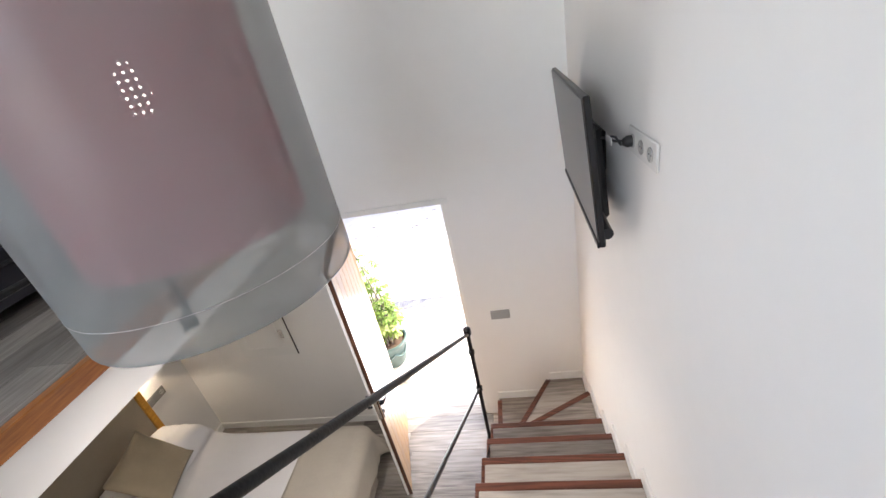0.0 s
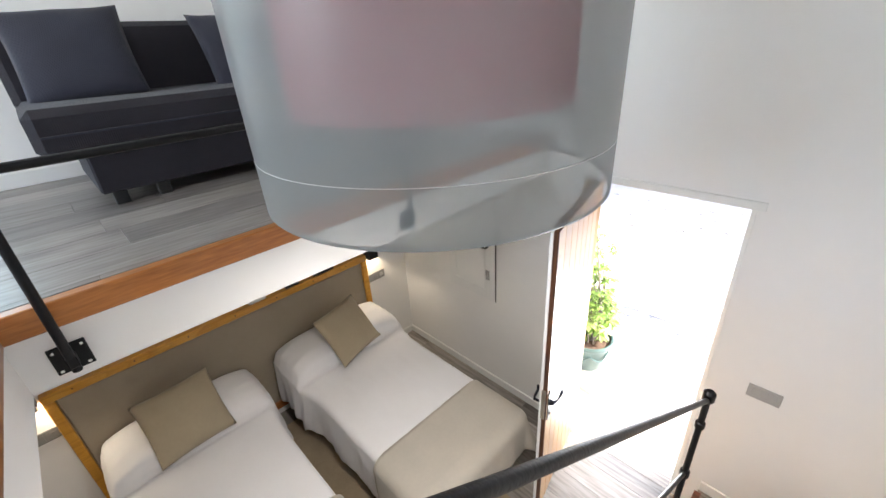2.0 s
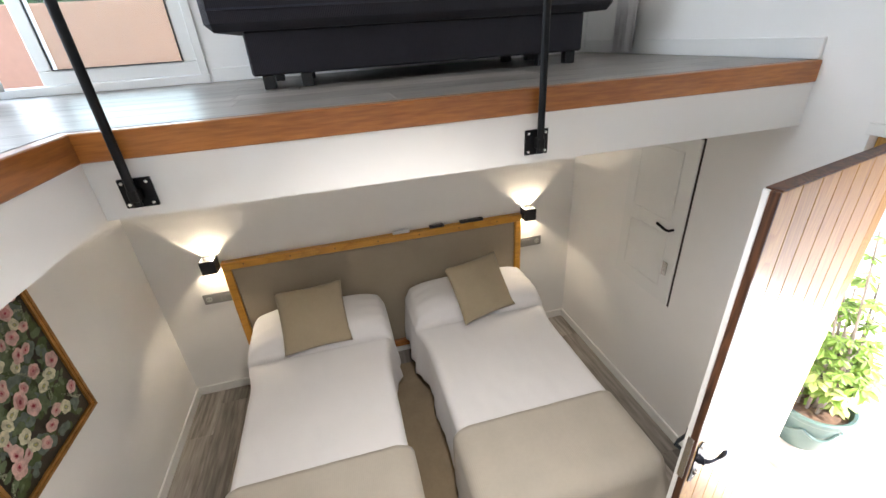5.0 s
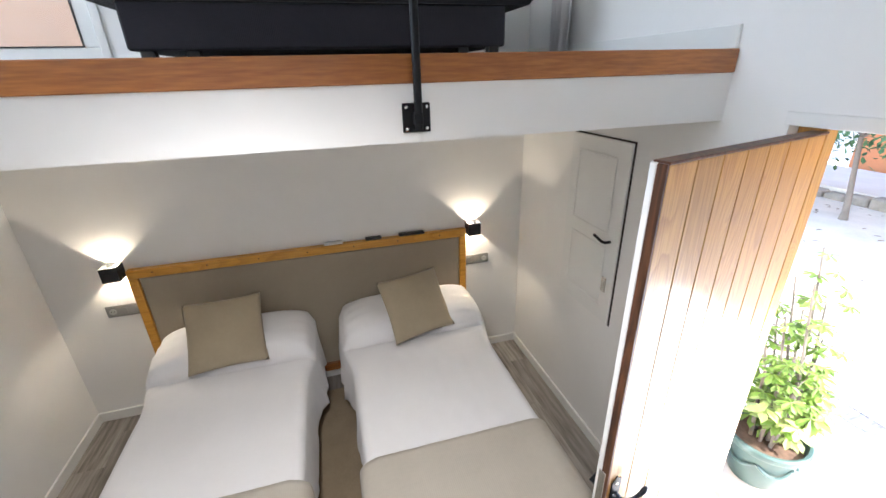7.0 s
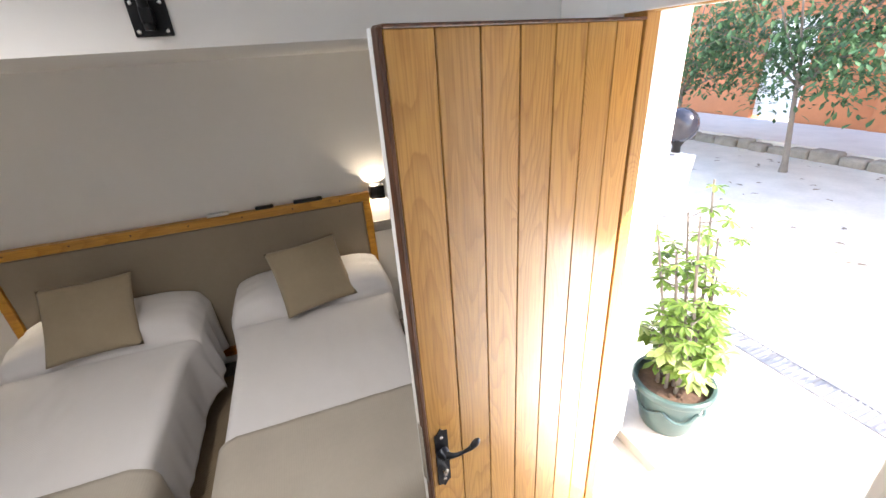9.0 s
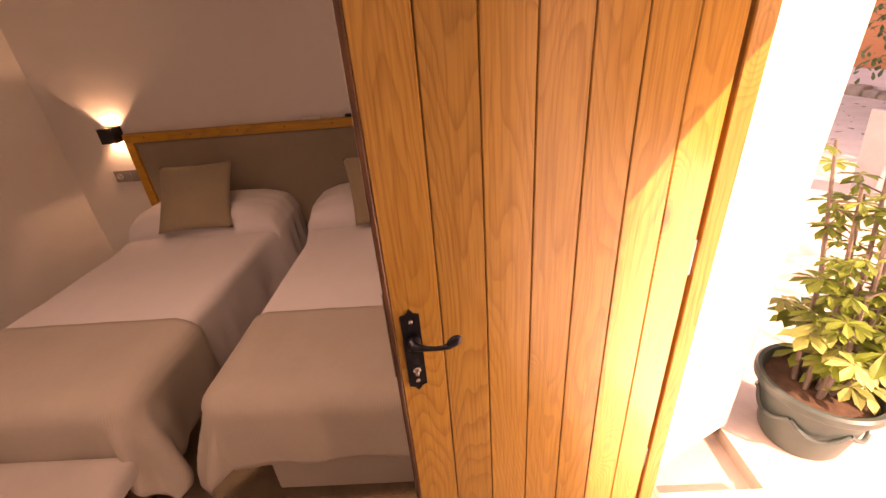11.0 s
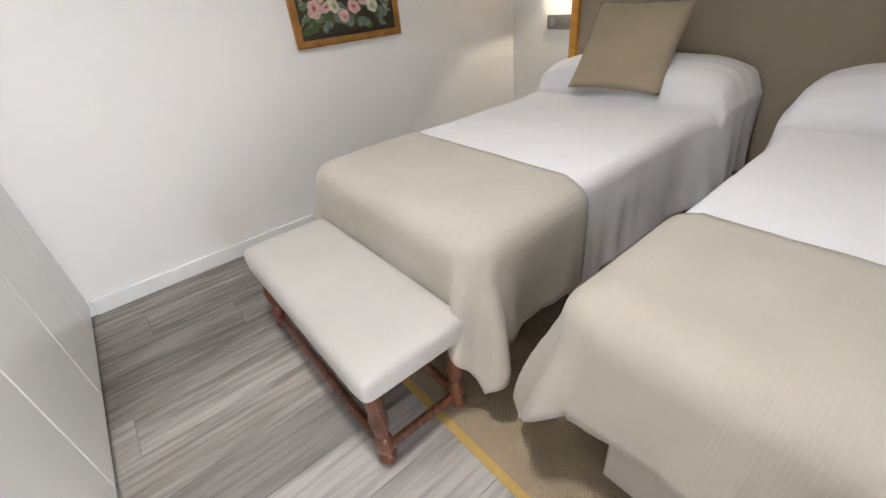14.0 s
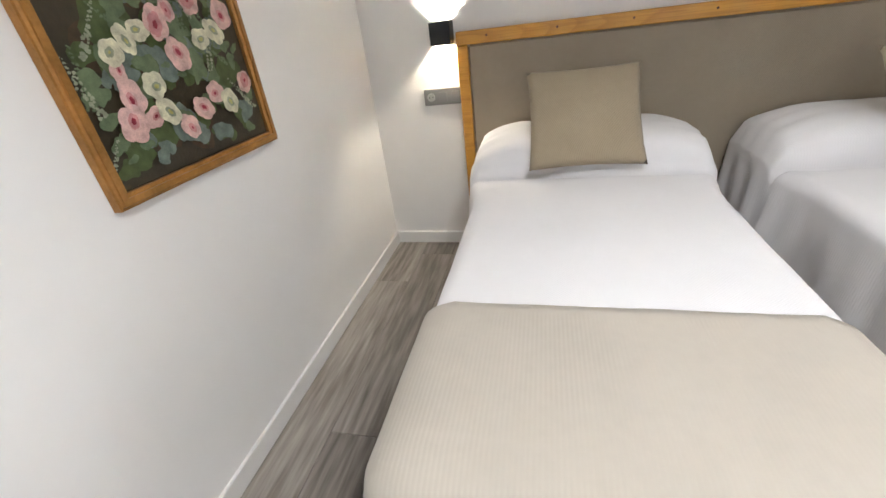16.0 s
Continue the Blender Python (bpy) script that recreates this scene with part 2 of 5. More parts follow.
def sheer(name, colour, through_share):
    """Thin lampshade cloth: partly see-through, scattering on both sides, with a faint sheen."""
    m = bpy.data.materials.new(name)
    m.use_nodes = True
    t = m.node_tree
    b = t.nodes["Principled BSDF"]
    b.inputs["Base Color"].default_value = (*colour, 1)
    b.inputs["Roughness"].default_value = 0.32
    tr, tl, m1, m2 = (t.nodes.new("ShaderNode" + n) for n in ("BsdfTransparent", "BsdfTranslucent", "MixShader", "MixShader"))
    tl.inputs[0].default_value = (*colour, 1)
    m1.inputs[0].default_value, m2.inputs[0].default_value = 0.35, through_share
    t.links.new(b.outputs[0], m1.inputs[1])
    t.links.new(tl.outputs[0], m1.inputs[2])
    t.links.new(m1.outputs[0], m2.inputs[1])
    t.links.new(tr.outputs[0], m2.inputs[2])
    t.links.new(m2.outputs[0], t.nodes["Material Output"].inputs[0])
    co = t.nodes.new("ShaderNodeTexCoord")
    w = t.nodes.new("ShaderNodeTexWave")
    w.inputs["Scale"].default_value = 90
    w.bands_direction = "Z"
    t.links.new(co.outputs["Object"], w.inputs["Vector"])
    bp = t.nodes.new("ShaderNodeBump")
    bp.inputs["Strength"].default_value, bp.inputs["Distance"].default_value = 0.08, 0.001
    t.links.new(w.outputs["Fac"], bp.inputs["Height"])
    t.links.new(bp.outputs[0], b.inputs["Normal"])
    return m


def perforated(name, colour, pitch, share):
    """Pink inner shade pierced by small round holes in even rows about the upright axis."""
    m = material(name, colour, 0.6, vary=0.06, scale=8)
    t = m.node_tree
    b = t.nodes["Principled BSDF"]
    co, sep = t.nodes.new("ShaderNodeTexCoord"), t.nodes.new("ShaderNodeSeparateXYZ")
    mp = t.nodes.new("ShaderNodeMapping")
    mp.inputs["Location"].default_value = (-LX, -LY, 0)
    t.links.new(co.outputs["Object"], mp.inputs[0])
    t.links.new(mp.outputs[0], sep.inputs[0])

    def calc(op, *ins):
        n = t.nodes.new("ShaderNodeMath")
        n.operation = op
        for i, v in enumerate(ins):
            if isinstance(v, (int, float)):
                n.inputs[i].default_value = v
            else:
                t.links.new(v, n.inputs[i])
        return n.outputs[0]
    turn = calc("MULTIPLY", calc("ARCTAN2", sep.outputs[1], sep.outputs[0]), round(LR * 0.78 / pitch))
    rise = calc("MULTIPLY", sep.outputs[2], 1 / pitch)
    hole = calc("GREATER_THAN", calc("ADD", calc("COSINE", turn), calc("COSINE", rise)), share)
    tr, mx, tl, m0 = (t.nodes.new("ShaderNode" + k) for k in ("BsdfTransparent", "MixShader", "BsdfTranslucent", "MixShader"))
    tl.inputs[0].default_value = (*colour, 1)
    m0.inputs[0].default_value = 0.35
    t.links.new(b.outputs[0], m0.inputs[1])
    t.links.new(tl.outputs[0], m0.inputs[2])
    t.links.new(hole, mx.inputs[0])
    t.links.new(m0.outputs[0], mx.inputs[1])
    t.links.new(tr.outputs[0], mx.inputs[2])
    t.links.new(mx.outputs[0], t.nodes["Material Output"].inputs[0])
    return m


def leafy(name, colour, vary=0.35):
    m = material(name, colour, 0.45, 0, vary, 3.0, spec=0.4)
    t = m.node_tree
    b = t.nodes["Principled BSDF"]
    geo = t.nodes.new("ShaderNodeNewGeometry")
    rng = t.nodes.new("ShaderNodeMapRange")
    rng.inputs["To Min"].default_value, rng.inputs["To Max"].default_value = 0.6, 1.5
    t.links.new(geo.outputs["Random Per Island"], rng.inputs["Value"])
    hsv = t.nodes.new("ShaderNodeHueSaturation")
    t.links.new(rng.outputs[0], hsv.inputs["Value"])
    src = b.inputs["Base Color"].links[0].from_socket
    t.links.new(src, hsv.inputs["Color"])
    t.links.new(hsv.outputs[0], b.inputs["Base Color"])
    tl, mx = t.nodes.new("ShaderNodeBsdfTranslucent"), t.nodes.new("ShaderNodeMixShader")
    t.links.new(hsv.outputs[0], tl.inputs[0])
    mx.inputs[0].default_value = 0.3
    t.links.new(b.outputs[0], mx.inputs[1])
    t.links.new(tl.outputs[0], mx.inputs[2])
    t.links.new(mx.outputs[0], t.nodes["Material Output"].inputs[0])
    return m


def glow(name, colour, strength):
    m = bpy.data.materials.new(name)
    m.use_nodes = True
    b = m.node_tree.nodes["Principled BSDF"]
    b.inputs["Base Color"].default_value = (*colour, 1)
    b.inputs["Emission Color"].default_value = (*colour, 1)
    b.inputs["Emission Strength"].default_value = strength
    return m


WALL = material("white_wall_paint", (0.86, 0.85, 0.83), 0.75, vary=0.02, scale=1.5, bump=0.12, bump_scale=45)
TRIM_WHITE = material("white_gloss_paint", (0.82, 0.82, 0.80), 0.3, vary=0.02, scale=3)
WARDROBE_WHITE = material("white_lacquered_board", (0.78, 0.78, 0.76), 0.28, vary=0.015, scale=2)
DOOR_WOOD = pine("varnished_pine", (0.25, 0.094, 0.017), (0.51, 0.282, 0.070), 2, 0.32, lines=36.0, coat=0.45)
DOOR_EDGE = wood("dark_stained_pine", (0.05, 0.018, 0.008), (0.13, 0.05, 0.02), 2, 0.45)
BED_WOOD = pine("honey_pine", (0.43, 0.165, 0.015), (0.72, 0.36, 0.050), 1, 0.35, lines=18.0, coat=0.3, knot_size=4.5)
TRIM_WOOD = wood("red_brown_hardwood", (0.25, 0.078, 0.016), (0.48, 0.175, 0.038), 1, 0.35, ring=9, coat=0.3, knots=False, contrast=0.6)
TRIM_WOOD_X = wood("red_brown_hardwood_across", (0.25, 0.078, 0.016), (0.48, 0.175, 0.038), 0, 0.35, ring=9, coat=0.3, knots=False, contrast=0.6)
NOSING = wood("mahogany_nosing", (0.065, 0.020, 0.011), (0.15, 0.050, 0.028), 0, 0.4, knots=False)
STOOL_WOOD = wood("dark_walnut", (0.07, 0.021, 0.010), (0.20, 0.068, 0.032), 2, 0.35, coat=0.3, knots=False)
PLANK_X = wood("grey_brown_laminate", (0.13, 0.112, 0.095), (0.385, 0.35, 0.312), 0, 0.38, ring=4, grain=24, per_piece=0.30, knots=False, contrast=0.85)
PLANK_Y = wood("grey_brown_laminate_upper", (0.12, 0.105, 0.09), (0.31, 0.285, 0.26), 1, 0.34, ring=5, grain=32, per_piece=0.24, knots=False, contrast=0.5)
JOINT = material("floor_joint", (0.05, 0.04, 0.035), 0.8)
IRON = material("black_wrought_iron", (0.012, 0.012, 0.013), 0.42, 0.6, 0.3, 30, bump=0.25, bump_scale=120)
IRON_BLUE = material("blackened_iron_fitting", (0.035, 0.04, 0.05), 0.3, 0.85, 0.3, 40, bump=0.3, bump_scale=160)
STEEL = material("brushed_steel", (0.62, 0.62, 0.6), 0.25, 1.0, 0.05, 20)
SILVER_PLASTIC = material("silver_grey_plastic", (0.42, 0.42, 0.41), 0.35, 0.3, 0.05, 20)
PLATE_GREY = material("grey_switch_plastic", (0.24, 0.24, 0.235), 0.35, 0.2, 0.05, 20)
WHITE_PLASTIC = material("white_plastic", (0.75, 0.75, 0.73), 0.35, 0, 0.02, 20)
BLACK_PLASTIC = material("black_plastic", (0.012, 0.012, 0.013), 0.35, 0, 0.2, 20)
SCREEN = material("dark_tv_screen", (0.055, 0.053, 0.05), 0.3, 0, 0.02, 5, spec=1.0)
SHEET = weave("white_cotton", (0.80, 0.79, 0.80), 700, 0.12, 0.85, 0.02)
BLANKET = weave("beige_ribbed_blanket", (0.48, 0.440, 0.378), 700, 0.11, 0.92, 0.06, (0, 1, 0))
CUSHION = weave("taupe_linen", (0.38, 0.315, 0.22), 900, 0.3, 0.9, 0.07)
HEADCLOTH = weave("taupe_upholstery", (0.37, 0.315, 0.24), 900, 0.25, 0.9, 0.05, (0, 1, 1))
STOOLCLOTH = weave("pale_beige_upholstery", (0.52, 0.49, 0.45), 800, 0.1, 0.9, 0.05)
SOFACLOTH = weave("charcoal_sofa_fabric", (0.022, 0.020, 0.026), 900, 0.3, 0.8, 0.15)
SOFACUSHION = weave("navy_grey_cushion_fabric", (0.030, 0.031, 0.045), 900, 0.3, 0.75, 0.12)
RUGM = weave("brown_sisal_rug", (0.35, 0.27, 0.175), 620, 0.8, 0.95, 0.15)
RUGEDGE = weave("mustard_rug_binding", (0.50, 0.33, 0.10), 800, 0.5, 0.9, 0.1)
GLASS = glass("window_glass", (0.93, 0.98, 0.96))
SHADE_OUT = sheer("grey_white_lampshade", (0.27, 0.295, 0.295), 0.38)
PLASTER_OUT = material("pale_outside_plaster", (0.72, 0.66, 0.58), 0.85, vary=0.06, scale=3, bump=0.4, bump_scale=25)
TERRACOTTA = material("terracotta_render", (0.52, 0.20, 0.09), 0.85, vary=0.10, scale=1.5, bump=0.4, bump_scale=20)
PINKWALL = material("salmon_render", (0.62, 0.33, 0.22), 0.85, vary=0.08, scale=2, bump=0.4, bump_scale=20)
GROUND = material("pale_compacted_gravel", (0.60, 0.555, 0.50), 0.95, vary=0.13, scale=2.5, bump=0.9, bump_scale=50)
PAVE = material("pale_concrete_paving", (0.60, 0.57, 0.53), 0.9, vary=0.08, scale=3, bump=0.4, bump_scale=40)
KERB = material("rough_stone_kerb", (0.26, 0.23, 0.20), 0.9, vary=0.3, scale=6, bump=0.9, bump_scale=30)
DRAIN = material("galvanised_grating", (0.40, 0.40, 0.40), 0.4, 0.8, 0.1, 20)
POT = material("green_grey_plastic_pot", (0.06, 0.105, 0.10), 0.35, 0, 0.12, 10, bump=0.15, bump_scale=30)
SOIL = material("dry_soil", (0.10, 0.06, 0.04), 0.95, vary=0.4, scale=30, bump=1.0, bump_scale=80)
LEAF = leafy("bright_green_leaves", (0.14, 0.23, 0.045))
LEAF_PALE = leafy("variegated_leaves", (0.34, 0.42, 0.15))
LEAF2 = leafy("orchard_leaves", (0.075, 0.15, 0.065))
BARK = material("grey_bark", (0.18, 0.155, 0.135), 0.9, vary=0.35, scale=8, bump=0.9, bump_scale=25, stretch=(1, 1, 0.25))
LIT = glow("warm_led_diffuser", (1.0, 0.80, 0.52), 12.0)

# ---- builders ----


def box(bm, lo, hi, b=0.0):
    """A box, with chamfered edges where b is given."""
    lo, hi = Vector(lo), Vector(hi)
    b = min(b, 0.45 * min(hi - lo))
    vs = []
    for sx in (0, 1):
        for sy in (0, 1):
            for sz in (0, 1):
                c = Vector((hi.x if sx else lo.x, hi.y if sy else lo.y, hi.z if sz else lo.z))
                inw = Vector((-b if sx else b, -b if sy else b, -b if sz else b))
                if b <= 0:
                    vs.append(bm.verts.new(c))
                else:
                    for k in range(3):
                        p = c + inw
                        p[k] = c[k]
                        vs.append(bm.verts.new(p))
    bmesh.ops.convex_hull(bm, input=vs)
    return bm


def boxes(*rows, b=0.0):
    bm = bmesh.new()
    for lo, hi in rows:
        tmp = box(bmesh.new(), lo, hi, b)
        join(bm, tmp)
    return bm


def join(bm, other, m=None):
    me = bpy.data.meshes.new("tmp")
    other.to_mesh(me)
    other.free()
    if m is not None:
        me.transform(m)
    bm.from_mesh(me)
    bpy.data.meshes.remove(me)
    return bm


def tube(bm, pts, r, n=12, taper=None):
    """A round bar through the points, closed at both ends."""
    pts = [Vector(p) for p in pts]
    rings = []
    for i, p in enumerate(pts):
        d = (pts[min(i + 1, len(pts) - 1)] - pts[max(i - 1, 0)]).normalized()
        u = d.orthogonal().normalized() if i == 0 else (u - d * u.dot(d)).normalized()
        v = d.cross(u)
        rr = r if taper is None else taper[i]
        rings.append([bm.verts.new(p + (u * math.cos(a) + v * math.sin(a)) * rr) for a in (2 * math.pi * k / n for k in range(n))])
    for a, c in zip(rings, rings[1:]):
        for k in range(n):
            bm.faces.new((a[k], a[(k + 1) % n], c[(k + 1) % n], c[k]))
    bm.faces.new(rings[0][::-1])
    bm.faces.new(rings[-1])
    return bm


def turned(bm, profile, n=20, at=(0, 0, 0)):
    """A shape turned about the upright axis: profile rows of (radius, z)."""
    at = Vector(at)
    rings = [[bm.verts.new(at + Vector((r * math.cos(2 * math.pi * k / n), r * math.sin(2 * math.pi * k / n), z))) for k in range(n)] for r, z in profile]
    for a, c in zip(rings, rings[1:]):
        for k in range(n):
            bm.faces.new((a[k], a[(k + 1) % n], c[(k + 1) % n], c[k]))
    bm.faces.new(rings[0][::-1])
    bm.faces.new(rings[-1])
    return bm


def prism(bm, outline, z0, z1):
    """An upright prism over a flat outline (counter-clockwise)."""
    lo = [bm.verts.new((x, y, z0)) for x, y in outline]
    hi = [bm.verts.new((x, y, z1)) for x, y in outline]
    n = len(outline)
    for k in range(n):
        bm.faces.new((lo[k], lo[(k + 1) % n], hi[(k + 1) % n], hi[k]))
    bm.faces.new(lo[::-1])
    bm.faces.new(hi)
    return bm


def padded(lo, hi, r, puff, n=12):
    """An upholstered block: rounded edges, crowned top."""
    lo, hi = Vector(lo), Vector(hi)
    c, h = (lo + hi) / 2, (hi - lo) / 2
    bm = bmesh.new()
    for axis in range(3):
        for sign in (-1, 1):
            grid = []
            for i in range(n + 1):
                row = []
                for j in range(n + 1):
                    p = Vector((0, 0, 0))
                    p[axis] = sign * h[axis]
                    for k, f in (((axis + 1) % 3, i), ((axis + 2) % 3, j)):
                        p[k] = h[k] * math.sin((2 * f / n - 1) * math.pi / 2)
                    q = Vector([max(-(h[k] - r), min(h[k] - r, p[k])) for k in range(3)])
                    p = q + (p - q).normalized() * r
                    if p.z > 0:
                        p.z += puff * (1 - (p.x / h.x) ** 2) * (1 - (p.y / h.y) ** 4)
                    row.append(bm.verts.new(c + p))
                grid.append(row)
            for a, b in zip(grid, grid[1:]):
                for k in range(n):
                    bm.faces.new((a[k], a[k + 1], b[k + 1], b[k]))
    bmesh.ops.remove_doubles(bm, verts=bm.verts, dist=0.0002)
    return bm


def mesh_object(name, bm, mat, smooth=False):
    bmesh.ops.recalc_face_normals(bm, faces=bm.faces)
    me = bpy.data.meshes.new(name)
    bm.to_mesh(me)
    bm.free()
    me.materials.append(mat)
    if smooth:
        for p in me.polygons:
            p.use_smooth = True
        me.set_sharp_from_angle(angle=radians(40))
    return new(name, me)


def part(name, bm, mat, parent, label="", smooth=False):
    """One mesh under a thing or a part, built in world places."""
    ob = mesh_object(name, bm, mat, smooth)
    ob.parent = parent
    if parent.parent is None:
        ob.matrix_parent_inverse = parent.matrix_basis.inverted()
    return tagged(ob, label)


def thing(name, place, label, category, group="", kind=""):
    ob = new(name)
    ob.empty_display_size = 0.1
    ob.matrix_basis = Matrix.Translation(place)
    return tagged(ob, label, category, group, kind)


def structure(name, bm, mat, label, category):
    return tagged(mesh_object(name, bm, mat), label, category, "", "structure")


def solid(name, bm, mat, label, category, group="", smooth=False, kind=""):
    return tagged(mesh_object(name, bm, mat, smooth), label, category, group, kind)

# ---- the large structure ----
XW, XE, YN, YS = -3.03, 0.48, 2.815, -0.385      # west, east, north, lower south wall
YS2, ZC = -2.6, 4.6                              # upper south wall, ceiling
ZF, ZU = 2.275, 2.035                            # upper floor, underside of the mezzanine
FX, FY, SX = -1.45, 0.375, -0.23                 # mezzanine edges; open side of the stairs
Y_TOP = -0.05                                    # head of the stairs
NT = 3.36                                        # outer face of the north wall

structure("wall_west", boxes(
    ((XW - 0.22, YS2 - 0.2, 0), (XW, NT, ZF)),
    ((XW - 0.22, 0.38, ZF), (XW, NT, ZC)),
    ((XW - 0.22, YS2 - 0.2, ZF), (XW, -1.30, ZC)),
    ((XW - 0.22, -1.30, 4.35), (XW, 0.38, ZC))), WALL, "white painted plaster wall behind the beds", "wall")
bm = bmesh.new()
prism(bm, [(XW, YN), (-1.21, YN), (-1.21, 2.90), (-1.44, NT), (XW, NT)], 0, ZC)
prism(bm, [(-0.36, YN), (XE, YN), (XE, NT), (-0.30, NT), (-0.36, 2.95)], 0, ZC)
prism(bm, [(-1.21, YN), (-0.36, YN), (-0.36, 2.95), (-0.30, NT), (-1.44, NT), (-1.21, 2.90)], 2.075, ZC)
structure("wall_north", bm, WALL, "thick white plaster wall with a splayed doorway", "wall")
structure("wall_east", boxes(((XE, YS2 - 0.2, 0), (XE + 0.2, NT, ZC))), WALL, "white painted plaster wall along the stairs", "wall")
structure("wall_south_lower", boxes(((XW, YS - 0.15, 0), (XE, YS, ZU))), WALL, "white painted plaster wall of the sleeping area", "wall")
# unseen wall; its opening is assumed, to let the south lamp in
structure("wall_south_upper", boxes(
    ((XW, YS2 - 0.2, ZU), (XE, YS2, 2.95)), ((XW, YS2 - 0.2, 4.25), (XE, YS2, ZC)),
    ((XW, YS2 - 0.2, 2.95), (-2.35, YS2, 4.25)), ((-0.45, YS2 - 0.2, 2.95), (XE, YS2, 4.25))), WALL, "unseen white plaster wall with an assumed window opening", "wall")
structure("ceiling", boxes(((XW - 0.22, YS2 - 0.2, ZC), (XE + 0.2, NT, ZC + 0.15))), WALL, "white plaster ceiling", "ceiling")
bm = bmesh.new()
prism(bm, [(XW, YS2), (XE, YS2), (XE, Y_TOP), (SX, Y_TOP), (SX, FY), (FX, FY), (FX, YN), (XW, YN)], ZU, 2.198)
structure("mezzanine", bm, WALL, "white plastered mezzanine slab over the beds", "mezzanine")
structure("trim", boxes(((FX - 0.03, FY - 0.03, 2.198), (FX + 0.008, YN, ZF - 0.001)), b=0.003), TRIM_WOOD, "red-brown varnished wooden edge of the mezzanine", "floor trim")
structure("trim", boxes(((FX + 0.0085, FY - 0.03, 2.198), (SX - 0.012, FY + 0.008, ZF - 0.001)), b=0.003), TRIM_WOOD_X, "red-brown varnished wooden edge across the mezzanine", "floor trim")
structure("trim", boxes(((SX - 0.0115, Y_TOP, 2.198), (SX + 0.02, FY + 0.008, ZF - 0.001)), b=0.003), TRIM_WOOD, "red-brown varnished wooden edge beside the stair head", "floor trim")
structure("trim", boxes(((SX + 0.0205, Y_TOP - 0.03, 2.198), (XE, Y_TOP + 0.01, ZF - 0.001)), b=0.003), TRIM_WOOD_X, "red-brown varnished wooden edge at the stair head", "floor trim")

# baseboards
bm = boxes(((XW, YS + 0.014, 0), (XW + 0.014, YN - 0.014, 0.075)), ((XW, YN - 0.014, 0), (-1.18, YN, 0.075)),
           ((XW, YS, 0), (-0.27, YS + 0.014, 0.075)), b=0.003)
structure("baseboard", bm, TRIM_WHITE, "white painted baseboard of the sleeping area", "baseboard")
bm = boxes(((XW, YN - 0.014, ZF), (FX, YN, ZF + 0.075)), ((XW, 0.40, ZF), (XW + 0.014, YN - 0.014, ZF + 0.075)), b=0.003)
structure("baseboard", bm, TRIM_WHITE, "white painted baseboard of the mezzanine", "baseboard")


def plank_floor(parent, area, top, along, width, length, mat, thick=0.012):
    """Rows of planks with open joints over a rectangle (x0, y0, x1, y1)."""
    x0, y0, x1, y1 = area
    a0, a1, c0, c1 = (x0, x1, y0, y1) if along == 0 else (y0, y1, x0, x1)
    c = c0
    while c < c1 - 0.004:
        d = min(c + width, c1)
        a = a0 - random.uniform(0.1, length * 0.9)
        while a < a1:
            lo, hi = max(a, a0), min(a + length, a1)
            if hi - lo > 0.02:
                p, q = ((lo + 0.0006, c + 0.0006), (hi - 0.0006, d - 0.0006)) if along == 0 else ((c + 0.0006, lo + 0.0006), (d - 0.0006, hi - 0.0006))
                part("plank", box(bmesh.new(), (*p, top - thick), (*q, top), 0.0012), mat, parent)
            a += length
        c = d


floor = structure("floor", boxes(((XW, YS, -0.12), (XE, YN, -0.013)), ((-1.21, YN, -0.12), (-0.36, 2.95, -0.013))), JOINT, "grey-brown wood-effect laminate floor of the bedroom", "floor")
upper_floor = structure("upper_floor", boxes(((XW, YS2, 2.2), (FX - 0.03, YN, ZF - 0.013)), ((FX - 0.03, YS2, 2.2), (SX - 0.012, FY - 0.03, ZF - 0.013)), ((SX - 0.012, YS2, 2.2), (XE, Y_TOP - 0.03, ZF - 0.013))), JOINT,
                        "grey-brown wood-effect laminate floor of the mezzanine", "floor")

# doorway: frame in the inner part of the opening, threshold
door_frame = thing("door_frame", (-0.76, 2.84, 0), "varnished pine frame of the entrance doorway", "door frame", kind="structure")
part("jamb", boxes(((-1.208, 2.852, 0), (-1.122, 2.90, 2.07)), b=0.003), DOOR_WOOD, door_frame)
part("jamb", boxes(((-0.385, 2.835, 0), (-0.362, 2.90, 2.07)), b=0.003), TRIM_WHITE, door_frame)
part("head", boxes(((-1.1215, 2.852, 2.045), (-0.3855, 2.90, 2.073)), b=0.003), DOOR_WOOD, door_frame)
part("casing", boxes(((-1.22, YN - 0.012, 2.045), (-0.33, YN - 0.0005, 2.085)), b=0.002), TRIM_WHITE, door_frame, "white painted casing strip")
structure("threshold", boxes(((-1.16, 2.95, -0.12), (-0.37, NT, -0.006))), PAVE, "pale worn concrete threshold of the doorway", "threshold")

# ---- entrance door, standing open ----
HINGE, LEAF_W, LEAF_T = Vector((-1.154, 2.838, 0)), 0.768, 0.040
leaf_turn = math.atan2(2.107 - 2.846, -0.94 + 1.118)
LEAF_M = Matrix.Translation(HINGE) @ Matrix.Rotation(leaf_turn, 4, "Z")
entrance = thing("entrance_door", HINGE, "varnished pine plank entrance door standing open", "door")


def leaf_part(name, bm, mat, parent, label="", smooth=False):
    bm.transform(LEAF_M)
    return part(name, bm, mat, parent, label, smooth)


